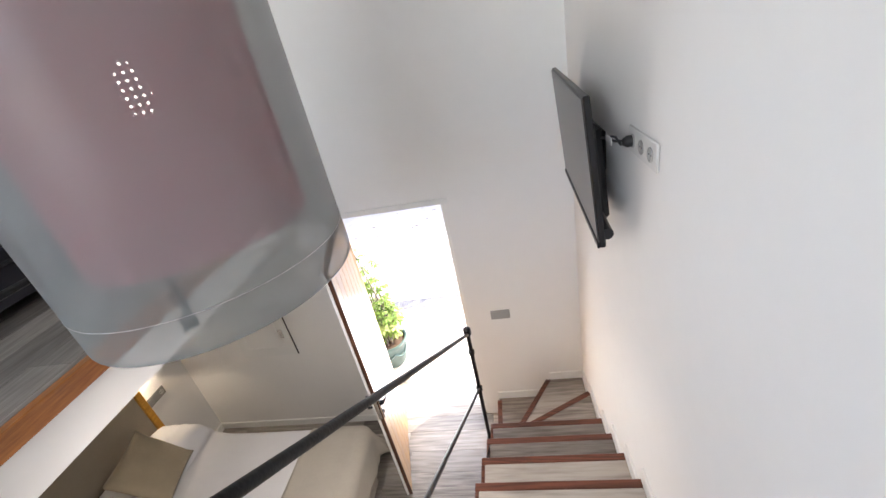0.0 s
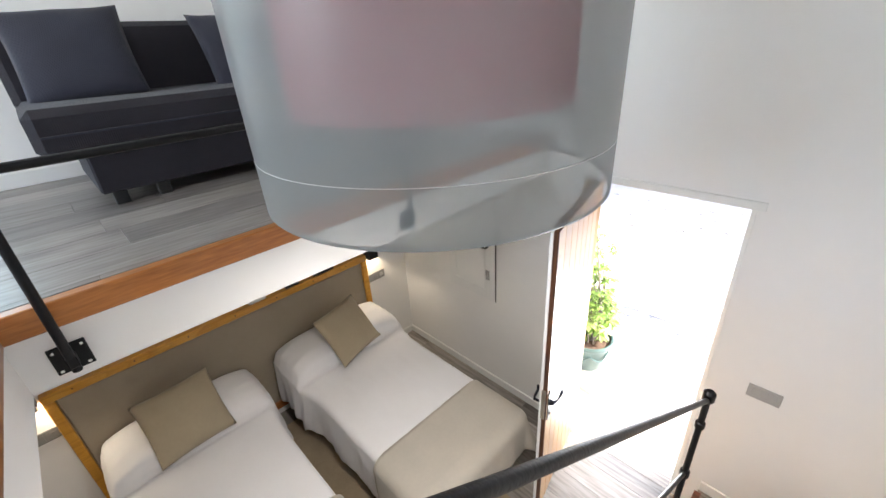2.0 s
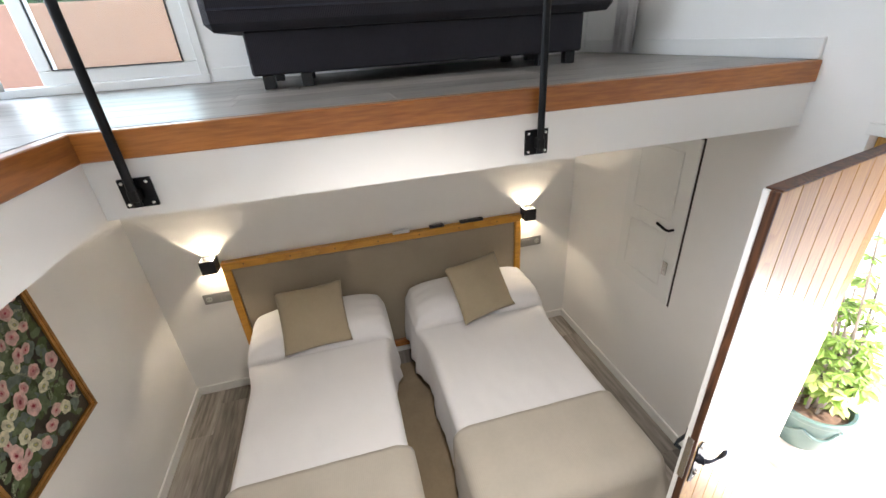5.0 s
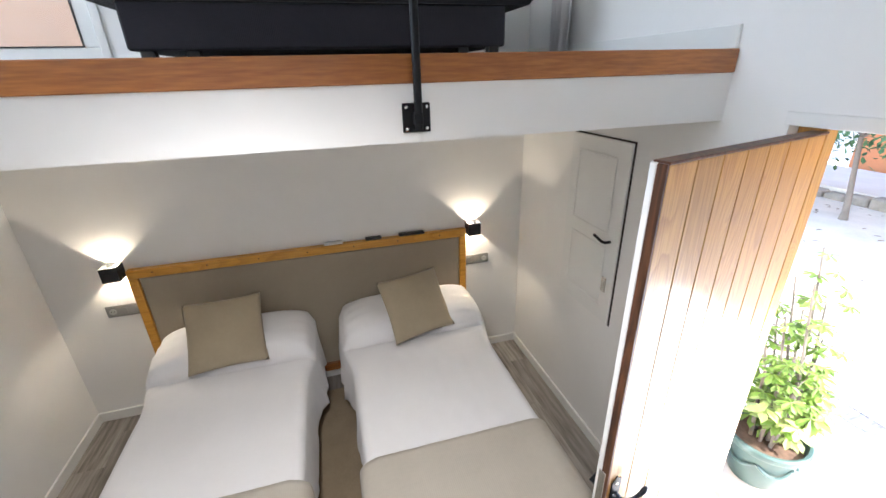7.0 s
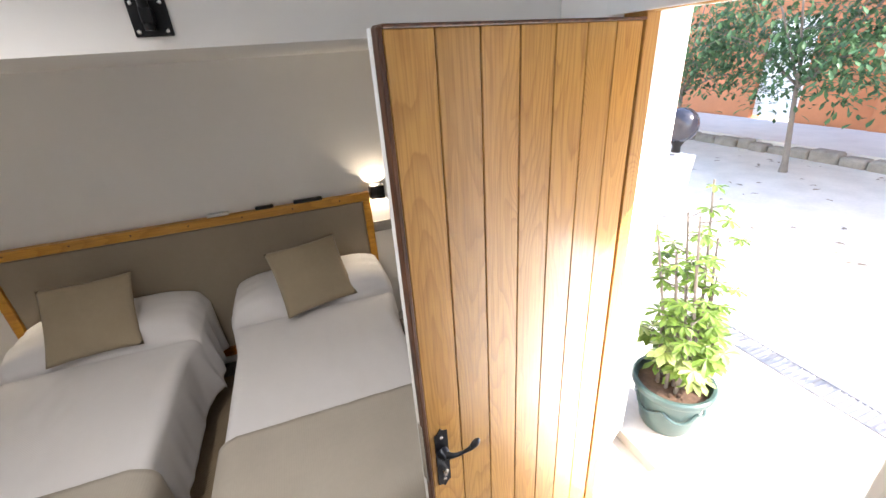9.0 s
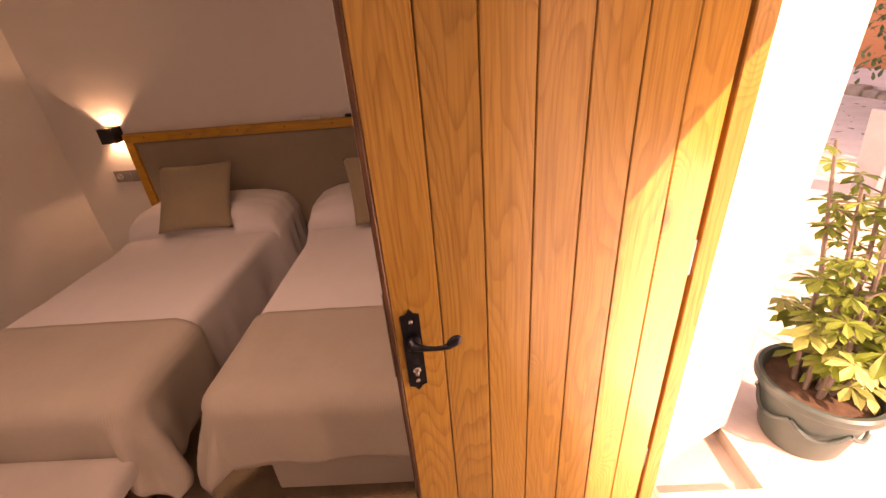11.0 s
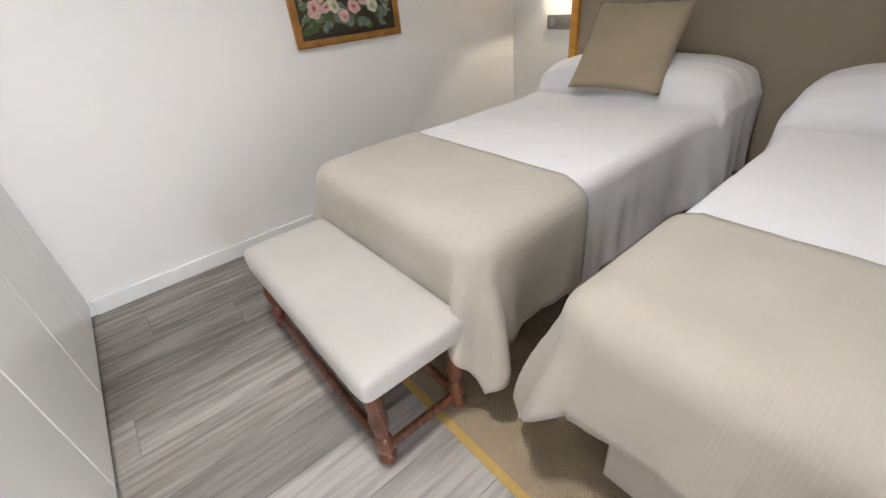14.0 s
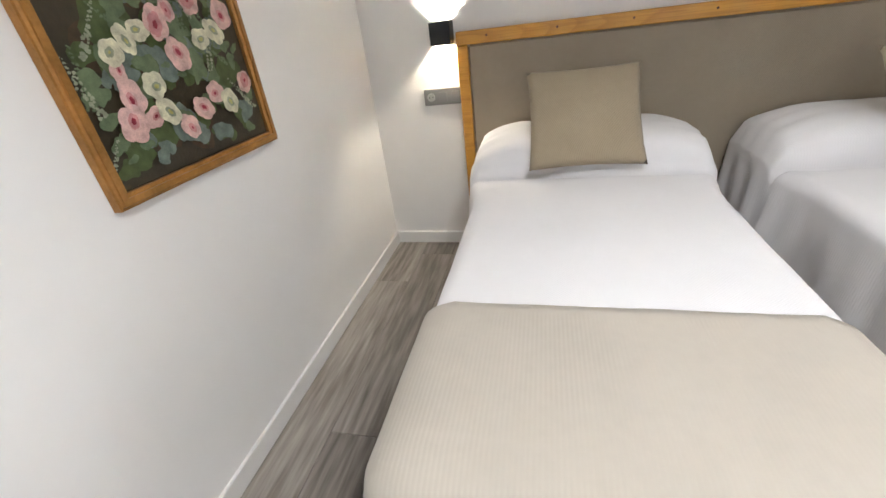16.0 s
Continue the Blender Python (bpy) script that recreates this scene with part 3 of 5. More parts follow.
# the leaf runs along its x from the hinge; the planked face is +y
nb = 7
bw = (LEAF_W - 0.023) / nb
for i in range(nb):
    leaf_part("board", boxes(((0.012 + i * bw + 0.0010, LEAF_T * 0.35, 0.012), (0.012 + (i + 1) * bw - 0.0010, LEAF_T, 2.026)), b=0.0022), DOOR_WOOD, entrance)
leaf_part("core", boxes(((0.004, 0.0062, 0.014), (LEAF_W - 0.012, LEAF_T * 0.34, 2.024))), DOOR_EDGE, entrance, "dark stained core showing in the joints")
leaf_part("inner_face", boxes(((0.004, 0.0, 0.014), (LEAF_W - 0.012, 0.006, 2.024))), TRIM_WHITE, entrance, "white painted inner face of the door")
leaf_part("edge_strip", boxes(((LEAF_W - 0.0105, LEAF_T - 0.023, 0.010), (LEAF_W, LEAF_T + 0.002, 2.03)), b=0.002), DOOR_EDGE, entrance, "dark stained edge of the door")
leaf_part("edge_board", boxes(((LEAF_W - 0.0105, -0.001, 0.010), (LEAF_W, LEAF_T - 0.0235, 2.03)), b=0.002), TRIM_WHITE, entrance, "white painted edge of the door")
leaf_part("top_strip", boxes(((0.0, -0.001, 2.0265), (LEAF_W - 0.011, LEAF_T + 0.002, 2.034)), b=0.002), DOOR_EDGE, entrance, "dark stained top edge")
lock = leaf_part("lock_plate", boxes(((LEAF_W, 0.010, 0.86), (LEAF_W + 0.003, 0.034, 1.08)), b=0.001), STEEL, entrance, "steel lock plate in the door's edge")
# handle plate with pointed ends, lever, key cylinder
hx, hz = LEAF_W - 0.048, 0.932
y0 = LEAF_T
bm = bmesh.new()
out = [(-0.021, -0.100), (-0.010, -0.104), (0, -0.117), (0.010, -0.104), (0.021, -0.100), (0.021, 0.100), (0.010, 0.104), (0, 0.117), (-0.010, 0.104), (-0.021, 0.100)]
prism(bm, out, 0, 0.004)
bm.transform(Matrix.Translation((hx, y0, hz)) @ Matrix.Rotation(radians(90), 4, "X") @ Matrix.Diagonal((1, 1, -1, 1)))
plate = leaf_part("handle_plate", bm, IRON_BLUE, entrance, "hammered black iron handle plate")
bm = bmesh.new()
lz = hz + 0.022
turned(bm, [(0.018, 0), (0.017, 0.012), (0.012, 0.018), (0.010, 0.028)], 16)
bm.transform(Matrix.Translation((hx, y0 + 0.004, lz + 0.005)) @ Matrix.Rotation(radians(-90), 4, "X"))
join(bm, tube(bmesh.new(), [(hx, y0 + 0.024, lz + 0.012), (hx - 0.010, y0 + 0.033, lz + 0.012), (hx - 0.026, y0 + 0.038, lz + 0.009), (hx - 0.044, y0 + 0.040, lz + 0.006), (hx - 0.060, y0 + 0.041, lz + 0.005), (hx - 0.072, y0 + 0.043, lz + 0.008), (hx - 0.082, y0 + 0.045, lz + 0.015)],
                     0.008, 14, [0.011, 0.0085, 0.0062, 0.0052, 0.0058, 0.0078, 0.009]))
spoon = bmesh.new()
bmesh.ops.create_uvsphere(spoon, u_segments=18, v_segments=10, radius=1.0)
spoon.transform(Matrix.Translation((hx - 0.085, y0 + 0.046, lz + 0.020)) @ Matrix.Rotation(radians(30), 4, "Y") @ Matrix.Diagonal((0.019, 0.009, 0.013, 1)))
join(bm, spoon)
leaf_part("lever", bm, IRON_BLUE, entrance, "curled black iron door lever", True)
bm = bmesh.new()
turned(bm, [(0.009, 0), (0.009, 0.012), (0.007, 0.013)], 14)
bm.transform(Matrix.Translation((hx, y0 + 0.004, hz - 0.045)) @ Matrix.Rotation(radians(-90), 4, "X"))
join(bm, boxes(((hx - 0.005, y0 + 0.004, hz - 0.066), (hx + 0.005, y0 + 0.014, hz - 0.05)), b=0.002))
leaf_part("key_cylinder", bm, STEEL, entrance, "steel key cylinder", True)
for dz in (-0.085, 0.085):
    bm = turned(bmesh.new(), [(0.006, 0), (0.005, 0.003), (0.002, 0.004)], 10)
    bm.transform(Matrix.Translation((hx, y0 + 0.004, hz + dz)) @ Matrix.Rotation(radians(-90), 4, "X"))
    leaf_part("screw", bm, STEEL, plate, "steel screw head")
# inner lever, seen past the edge
bm = tube(bmesh.new(), [(hx, 0.002, hz + 0.005), (hx, -0.045, hz + 0.005), (hx - 0.03, -0.052, hz), (hx - 0.09, -0.055, hz - 0.01), (hx - 0.105, -0.06, hz + 0.015)], 0.008, 10)
leaf_part("inner_lever", bm, IRON_BLUE, entrance, "black iron lever of the inner face", True)
leaf_part("inner_plate", boxes(((hx - 0.02, -0.004, hz - 0.11), (hx + 0.02, -0.0005, hz + 0.11)), b=0.002), IRON_BLUE, entrance, "black iron plate of the inner face")
for z in (0.25, 1.02, 1.80):
    leaf_part("hinge", tube(bmesh.new(), [(-0.006, LEAF_T * 0.5, z - 0.05), (-0.006, LEAF_T * 0.5, z + 0.05)], 0.007, 10), STEEL, entrance)

# ---- stairs ----
RISE, GO, Y4, Z4 = 0.1717, 0.24, 2.11, 0.73
WZ = (0.19, 0.375, 0.555)
stairs = thing("staircase", (0.12, 1.0, 0), "white stairs with laminate treads and mahogany nosings", "stairs")
# solid flight under the treads, seen from the side
prof = [(Y_TOP, 2.03), (Y_TOP, 2.194)]
for k in range(8, -1, -1):
    y, z = Y4 - GO * k, Z4 + RISE * k - 0.022
    prof += [(y - GO if k < 8 else Y_TOP, z), (y, z)]
    prof += [(y, z - RISE + (0 if k else 0.0))]
prof += [(2.11, 0.0), (1.47, 0.0), (1.47, 0.80), (Y_TOP, 1.85)]
clean = []
for p in prof:
    if not clean or (Vector(p) - Vector(clean[-1])).length > 1e-4:
        clean.append(p)
bm = bmesh.new()
a = [bm.verts.new((SX + 0.012, y, z)) for y, z in clean]
c = [bm.verts.new((XE, y, z)) for y, z in clean]
n = len(clean)
for k in range(n):
    bm.faces.new((a[k], a[(k + 1) % n], c[(k + 1) % n], c[k]))
bm.faces.new(a)
bm.faces.new(c[::-1])
bmesh.ops.triangulate(bm, faces=bm.faces)
part("flight", bm, WALL, stairs, "white plastered body of the flight")
for k in range(9):
    y, z = Y4 - GO * k, Z4 + RISE * k
    back = y - GO if k < 8 else Y_TOP
    part("tread", boxes(((SX + 0.014, back + 0.001, z - 0.021), (XE - 0.001, y - 0.026, z)), b=0.0015), PLANK_X, stairs, "wood-effect laminate tread")
    part("nosing", boxes(((SX - 0.004, y - 0.025, z - 0.040), (XE - 0.001, y + 0.014, z + 0.002)), b=0.005), NOSING, stairs, "mahogany nosing strip")
    part("side_nosing", boxes(((SX - 0.004, back + 0.002, z - 0.040), (SX + 0.0135, y - 0.026, z + 0.002)), b=0.004), NOSING, stairs, "mahogany side strip")
# winders round the newel
PV = (SX + 0.02, 2.11)
N1, N2, N3 = (0.207, YN), (XE, YN), (XE, 2.49)
wind = [([PV, N1, (SX, YN)], WZ[0]), ([PV, N3, N2, N1], WZ[1]), ([PV, (XE, 2.11), N3], WZ[2])]
for outline, z in wind:
    part("winder_tread", prism(bmesh.new(), outline, 0.0, z), PLANK_X, stairs, "wood-effect laminate winder tread")
for p, q, z in (((SX + 0.004, 2.13), (SX + 0.004, YN - 0.016), WZ[0]), (PV, N1, WZ[1]), (PV, N3, WZ[2])):
    p, q = Vector((*p, 0)), Vector((*q, 0))
    d = (q - p).normalized()
    s = Vector((-d.y, d.x, 0)) * 0.018
    e = q - d * 0.018
    part("nosing", prism(bmesh.new(), [tuple((p - s).xy), tuple((e - s).xy), tuple((e + s).xy), tuple((p + s).xy)], z - 0.035, z + 0.004), NOSING, stairs, "mahogany nosing strip")
# skirting that follows the steps on the wall
for k in range(9):
    y, z = Y4 - GO * k, Z4 + RISE * k
    part("skirting", boxes(((XE - 0.012, y - GO + 0.016, z), (XE - 0.0005, y + 0.0145, z + 0.075)), b=0.002), TRIM_WHITE, stairs, "white painted skirting")
for lo, hi in (((XE - 0.012, 2.125, WZ[2]), (XE - 0.0005, 2.48, WZ[2] + 0.075)), ((XE - 0.012, 2.495, WZ[1]), (XE - 0.0005, YN - 0.014, WZ[1] + 0.075)),
               ((0.215, YN - 0.013, WZ[1]), (XE - 0.001, YN - 0.0005, WZ[1] + 0.075)), ((SX, YN - 0.013, WZ[0]), (0.20, YN - 0.0005, WZ[0] + 0.075))):
    part("skirting", boxes((lo, hi), b=0.002), TRIM_WHITE, stairs, "white painted skirting")

# ---- stair rail: round iron bars ----
RX = -0.246
rail = thing("stair_railing", (RX, 2.04, 0.55), "black round iron handrail with a newel post", "railing")


def up_rail(y, z0, y0, slope=0.7153):
    return (RX, y, z0 + (y0 - y) * slope)


part("handrail", tube(bmesh.new(), [up_rail(2.062, 1.562, 2.041), up_rail(-0.03, 1.562, 2.041)], 0.0095, 14), IRON, rail, smooth=True)
part("lower_bar", tube(bmesh.new(), [up_rail(2.06, 1.175, 1.99), up_rail(-0.03, 1.175, 1.99)], 0.0085, 12), IRON, rail, smooth=True)
newel = part("newel_post", tube(bmesh.new(), [(RX, 2.062, 0.60), (RX, 2.062, 1.57)], 0.012, 12), IRON, rail, smooth=True)
part("newel_cap", turned(bmesh.new(), [(0.014, 1.54), (0.022, 1.55), (0.022, 1.585), (0.012, 1.595)], 14, (RX, 2.062, 0)), IRON, newel, smooth=True)
part("collar", turned(bmesh.new(), [(0.013, 1.40), (0.018, 1.405), (0.018, 1.43), (0.013, 1.435)], 14, (RX, 2.062, 0)), IRON, newel, smooth=True)
part("collar", turned(bmesh.new(), [(0.013, 1.105), (0.019, 1.11), (0.019, 1.14), (0.013, 1.145)], 14, (RX, 2.062, 0)), IRON, newel, smooth=True)
part("upper_post", tube(bmesh.new(), [(RX, -0.02, 2.10), (RX, -0.02, 3.06)], 0.012, 12), IRON, rail, smooth=True)
part("bracket", boxes(((RX - 0.02, 2.03, 0.60), (SX + 0.012, 2.09, 0.66)), b=0.004), IRON, rail)

# ---- mezzanine railing: posts bolted to the white edge ----
mezz = thing("mezzanine_railing", (FX, 1.2, 2.1), "black iron railing bolted to the mezzanine edge", "railing")
PX = FX + 0.035


def rail_post(x, y, along_y=True):
    post = part("post", tube(bmesh.new(), [(x, y, 2.075), (x, y, 3.17)], 0.0115, 12), IRON, mezz, smooth=True)
    lo, hi = ((FX, y - 0.041, 2.064), (FX + 0.009, y + 0.041, 2.146)) if along_y else ((x - 0.05, FY, 2.055), (x + 0.05, FY + 0.009, 2.155))
    part("fixing_plate", boxes((lo, hi), b=0.002), IRON, post, "square black iron fixing plate")
    arm = boxes(((FX + 0.009, y - 0.012, 2.088), (x + 0.012, y + 0.012, 2.122)), b=0.003) if along_y else boxes(((x - 0.012, FY + 0.009, 2.088), (x + 0.012, y + 0.012, 2.122)), b=0.003)
    part("arm", arm, IRON, post)
    for da in (-0.030, 0.030):
        for dz in (-0.030, 0.030):
            c = Vector((FX + 0.009, y + da, 2.105 + dz)) if along_y else Vector((x + da, FY + 0.009, 2.105 + dz))
            bm = turned(bmesh.new(), [(0.0055, 0), (0.005, 0.003), (0.003, 0.004)], 8)
            bm.transform(Matrix.Translation(c) @ (Matrix.Rotation(radians(90), 4, "Y") if along_y else Matrix.Rotation(radians(-90), 4, "X")))
            part("bolt", bm, STEEL, post, "steel bolt head")


for y in (0.48, 1.67):
    rail_post(PX, y)
rail_post(-0.40, FY + 0.035, False)
for z, r in ((2.615, 0.0115), (3.16, 0.0165)):
    part("bar", tube(bmesh.new(), [(PX, YN - 0.002, z), (PX, FY + 0.035, z), (-0.28, FY + 0.035, z)], r, 12), IRON, mezz, smooth=True)

# ---- wardrobe under the stairs ----
WX = -0.262
wardrobe = thing("stair_cupboard", (WX, 0.5, 0), "white lacquered cupboard doors under the stairs", "cupboard")


def under(y):
    """Height of the cupboard's sloping top."""
    return min(1.98, 0.385 + (1.95 - y) * 0.700)


edges = [YS + 0.02, -0.12, 0.28, 0.68, 1.07, 1.50, 1.8545]
for i, (p, q) in enumerate(zip(edges, edges[1:])):
    bm = bmesh.new()
    o = [(p + 0.003, 0.06), (q - 0.003, 0.06), (q - 0.003, under(q)), (p + 0.003, under(p))]
    a = [bm.verts.new((WX, y, z)) for y, z in o]
    c = [bm.verts.new((SX + 0.0, y, z)) for y, z in o]
    for k in range(4):
        bm.faces.new((a[k], a[(k + 1) % 4], c[(k + 1) % 4], c[k]))
    bm.faces.new(a[::-1]); bm.faces.new(c)
    bmesh.ops.bevel(bm, geom=bm.edges[:], offset=0.002, segments=1, affect="EDGES")
    d = part("door", bm, WARDROBE_WHITE, wardrobe)
    hy, hz2 = ((q - 0.06, 0.955), (p + 0.09, 0.955), (q - 0.06, 0.955), (p + 0.085, 0.955), (q - 0.028, 0.695), (p + 0.028, 0.655))[i]
    bm = tube(bmesh.new(), [(WX - 0.024, hy, hz2 - 0.001), (WX - 0.002, hy, hz2)], 0.004, 10)
    join(bm, tube(bmesh.new(), [(WX - 0.026, hy - 0.018, hz2), (WX - 0.026, hy + 0.018, hz2)], 0.006, 12))
    part("handle", bm, STEEL, d, "small brushed steel bar handle", True)
part("plinth", boxes(((WX + 0.02, YS + 0.016, 0), (SX + 0.0, 1.85, 0.058))), WARDROBE_WHITE, wardrobe)
bm = bmesh.new()
for o in ([(YS + 0.02, under(YS + 0.02) + 0.001), (0.0, under(0.0) + 0.001), (0.0, 2.02), (YS + 0.02, 2.02)], [(0.0, under(0.0) + 0.001), (2.10, under(2.10) + 0.001), (2.10, 0.52), (0.0, 2.02)]):
    a = [bm.verts.new((WX - 0.004, y, z)) for y, z in o]
    c = [bm.verts.new((SX + 0.0, y, z)) for y, z in o]
    for k in range(4):
        bm.faces.new((a[k], a[(k + 1) % 4], c[(k + 1) % 4], c[k]))
    bm.faces.new(a[::-1])
    bm.faces.new(c)
part("stringer", bm, WARDROBE_WHITE, wardrobe, "white sloping board above the cupboard doors")
structure("wall_stair_side", boxes(((SX - 0.03, 1.853, 0), (SX + 0.011, 2.11, 0.235))), WALL, "white plastered side of the lower stairs", "wall")

# ---- flush cupboard in the north wall ----
nc = thing("wall_cupboard", (-2.12, YN, 0.88), "white painted flush cupboard door in the wall", "cupboard")
cx0, cx1, cz0, cz1 = -2.369, -1.868, 0.883, 1.893
# shade of the door's gap, made as a thin dark sheet behind it
part("dark_gap", boxes(((cx0 - 0.006, YN - 0.003, cz0 - 0.006), (cx1 + 0.008, YN - 0.0005, cz1 + 0.008))), JOINT, nc, "dark sheet coloured as the shadow gap round the door")
door = part("door", boxes(((cx0, YN - 0.016, cz0), (cx1, YN - 0.0035, cz1)), b=0.003), TRIM_WHITE, nc)
for z0, z1 in ((cz0 + 0.09, 1.33), (1.40, cz1 - 0.08)):
    bm = bmesh.new()
    for lo, hi in (((cx0 + 0.075, YN - 0.022, z0), (cx1 - 0.09, YN - 0.0165, z0 + 0.014)), ((cx0 + 0.075, YN - 0.022, z1 - 0.014), (cx1 - 0.09, YN - 0.0165, z1)),
                   ((cx0 + 0.075, YN - 0.022, z0 + 0.0145), (cx0 + 0.089, YN - 0.0165, z1 - 0.0145)), ((cx1 - 0.104, YN - 0.022, z0 + 0.0145), (cx1 - 0.09, YN - 0.0165, z1 - 0.0145))):
        join(bm, boxes((lo, hi), b=0.003))
    part("moulding", bm, TRIM_WHITE, door)
bm = tube(bmesh.new(), [(-1.93, YN - 0.017, 1.37), (-1.93, YN - 0.05, 1.37), (-1.95, YN - 0.055, 1.37), (-2.02, YN - 0.055, 1.385)], 0.008, 10)
part("handle", bm, IRON, door, "black iron lever handle", True)
part("escutcheon", boxes(((-1.955, YN - 0.021, 1.07), (-1.915, YN - 0.0165, 1.16)), b=0.004), STEEL, door, "steel key escutcheon")

# ---- headboard ----
HY0, HY1, HZ = 0.10, 2.345, 1.135
hb = thing("headboard", (XW + 0.03, 1.22, 0), "wide pine-framed headboard with taupe upholstery", "headboard")
part("top_rail", boxes(((XW + 0.002, HY0, HZ - 0.058), (XW + 0.052, HY1, HZ)), b=0.004), BED_WOOD, hb)
for y in (HY0, HY1 - 0.052):
    part("side_post", boxes(((XW + 0.016, y, 0.0), (XW + 0.050, y + 0.052, HZ - 0.0585)), b=0.004), BED_WOOD, hb)
part("bottom_rail", boxes(((XW + 0.016, HY0 + 0.053, 0.08), (XW + 0.046, HY1 - 0.053, 0.15)), b=0.004), TRIM_WOOD, hb, "red-brown lower rail")
for k in range(7):
    bm = turned(bmesh.new(), [(0.0055, 0.0), (0.005, 0.0016), (0.002, 0.002)], 10)
    bm.transform(Matrix.Translation((XW + 0.0515, 0.245 + k * 0.315, HZ - 0.026)) @ Matrix.Rotation(radians(90), 4, "Y"))
    part("screw_plug", bm, DOOR_EDGE, hb, "small dark screw plug")
part("panel", boxes(((XW + 0.016, HY0 + 0.053, 0.151), (XW + 0.038, HY1 - 0.053, HZ - 0.059)), b=0.013), HEADCLOTH, hb, "taupe upholstered panel")

# ---- beds ----
BX0, BX1, BZ = -2.975, -1.235, 0.57


def flare_of(x, bolster):
    """How much the pillow widens the spread at x."""
    return math.exp(-(((x - bolster[0]) / 0.34) ** 4))


def draped(lo, hi, top, over_foot, over_side, lift, ripple, seed, step=0.03, bolster=None, rd=0.05, pleat=0.0):
    """Cloth laid over a bed: rounded at the edges, hanging at foot and sides, gathered at the foot corners."""
    x0, y0, x1, y1 = *lo, *hi
    bm = bmesh.new()
    us = np.linspace(x0, x1 + over_foot, max(8, round((x1 + over_foot - x0) / step)))
    vs = np.linspace(y0 - over_side, y1 + over_side, max(10, round((y1 - y0 + 2 * over_side) / step)))
    grid = []
    for u in us:
        row = []
        for v in vs:
            p = max(0.0, u - x1)
            q = (v - y1) if v > y1 else (v - y0 if v < y0 else 0.0)
            bx, by = min(u, x1), min(max(v, y0), y1)
            d = math.hypot(p, q)
            if p > 0 and abs(q) > 0 and d > 0.44:
                keep = (0.44 + 0.45 * (d - 0.44)) / d
                p, q, d = p * keep, q * keep, d * keep
            z = top
            if bolster:
                s = (bx - bolster[0]) / bolster[1]
                zx = math.sqrt(max(0.0, 1 - abs(s) ** 5)) if abs(s) < 1 else 0.0
                edge = min(1.0, max(0.0, 1 - min(v - y0, y1 - v) / 0.16))
                z -= pleat * flare_of(bx, bolster) * edge * (0.5 + 0.5 * math.sin(bx * 62 + v * 14 + seed))
                flare = flare_of(bx, bolster)
                z -= 0.030 * math.exp(-(((s - 1.04) / 0.06) ** 2))
                if v > y1 or v < y0:
                    by += 0.055 * flare * (1 if v > y1 else -1)
                e = min(1.0, max(0.0, (min(v - y0, y1 - v) + 0.03) / 0.17))
                z += bolster[2] * zx * (0.30 + 0.70 * math.sqrt(max(0.0, 1 - (1 - e) ** 2)))
                by += 0.055 * flare * ((v - (y0 + y1) / 2) / (y1 - y0) * 2) ** 5 if y0 <= v <= y1 else 0.0
            z += 0.004 * noise.noise(Vector((u * 5, v * 5, seed))) + 0.0022 * noise.noise(Vector((u * 9, v * 17, seed + 2)))
            if bolster:
                bx += 0.020 * math.exp(-(((s - 0.86) / 0.13) ** 2)) * (1.0 if abs(q) < 1e-6 else max(0.0, 1 - abs(q) / 0.2))
            if d > 1e-6:
                nx, ny = p / d, q / d
                if d < rd * math.pi / 2:
                    a = d / rd
                    outw, down = rd * math.sin(a), rd * (1 - math.cos(a))
                else:
                    hang = d - rd * math.pi / 2
                    corner = abs(nx * ny) * 2
                    wave = ripple * (noise.noise(Vector((bx * 4.5 if p < 1e-6 else 9.0 + q * 6, by * 4.5 if abs(q) < 1e-6 else 3.0 + p * 6, seed))) + 0.5 * noise.noise(Vector((bx * 13, by * 13 + hang * 3, seed + 4))))
                    if bolster:
                        wave += pleat * 1.5 * flare_of(bx, bolster) * math.sin(bx * 46 + seed + 5 * noise.noise(Vector((bx * 3, hang * 2, seed))))
                    fold = 0.05 * math.sin(6 * math.atan2(abs(ny), nx)) * corner
                    grow = min(1.0, hang / 0.25)
                    outw = rd + (wave + fold) * grow + hang * (0.05 + 0.33 * corner)
                    down = rd + hang * 0.985
                zz = max(0.018 + lift, z - down)
                row.append(bm.verts.new((bx + nx * (outw + lift), by + ny * (outw + lift), zz + lift * 0.3)))
            else:
                row.append(bm.verts.new((bx, by, z + lift)))
        grid.append(row)
    for a, c in zip(grid, grid[1:]):
        for k in range(len(a) - 1):
            bm.faces.new((a[k], a[k + 1], c[k + 1], c[k]))
    return bm


def thick_cloth(name, bm, mat, parent, label):
    ob = part(name, bm, mat, parent, label, False)
    for p in ob.data.polygons:
        p.use_smooth = True
    mod = ob.modifiers.new("thickness", "SOLIDIFY")
    mod.thickness, mod.offset = 0.005, -1
    return ob


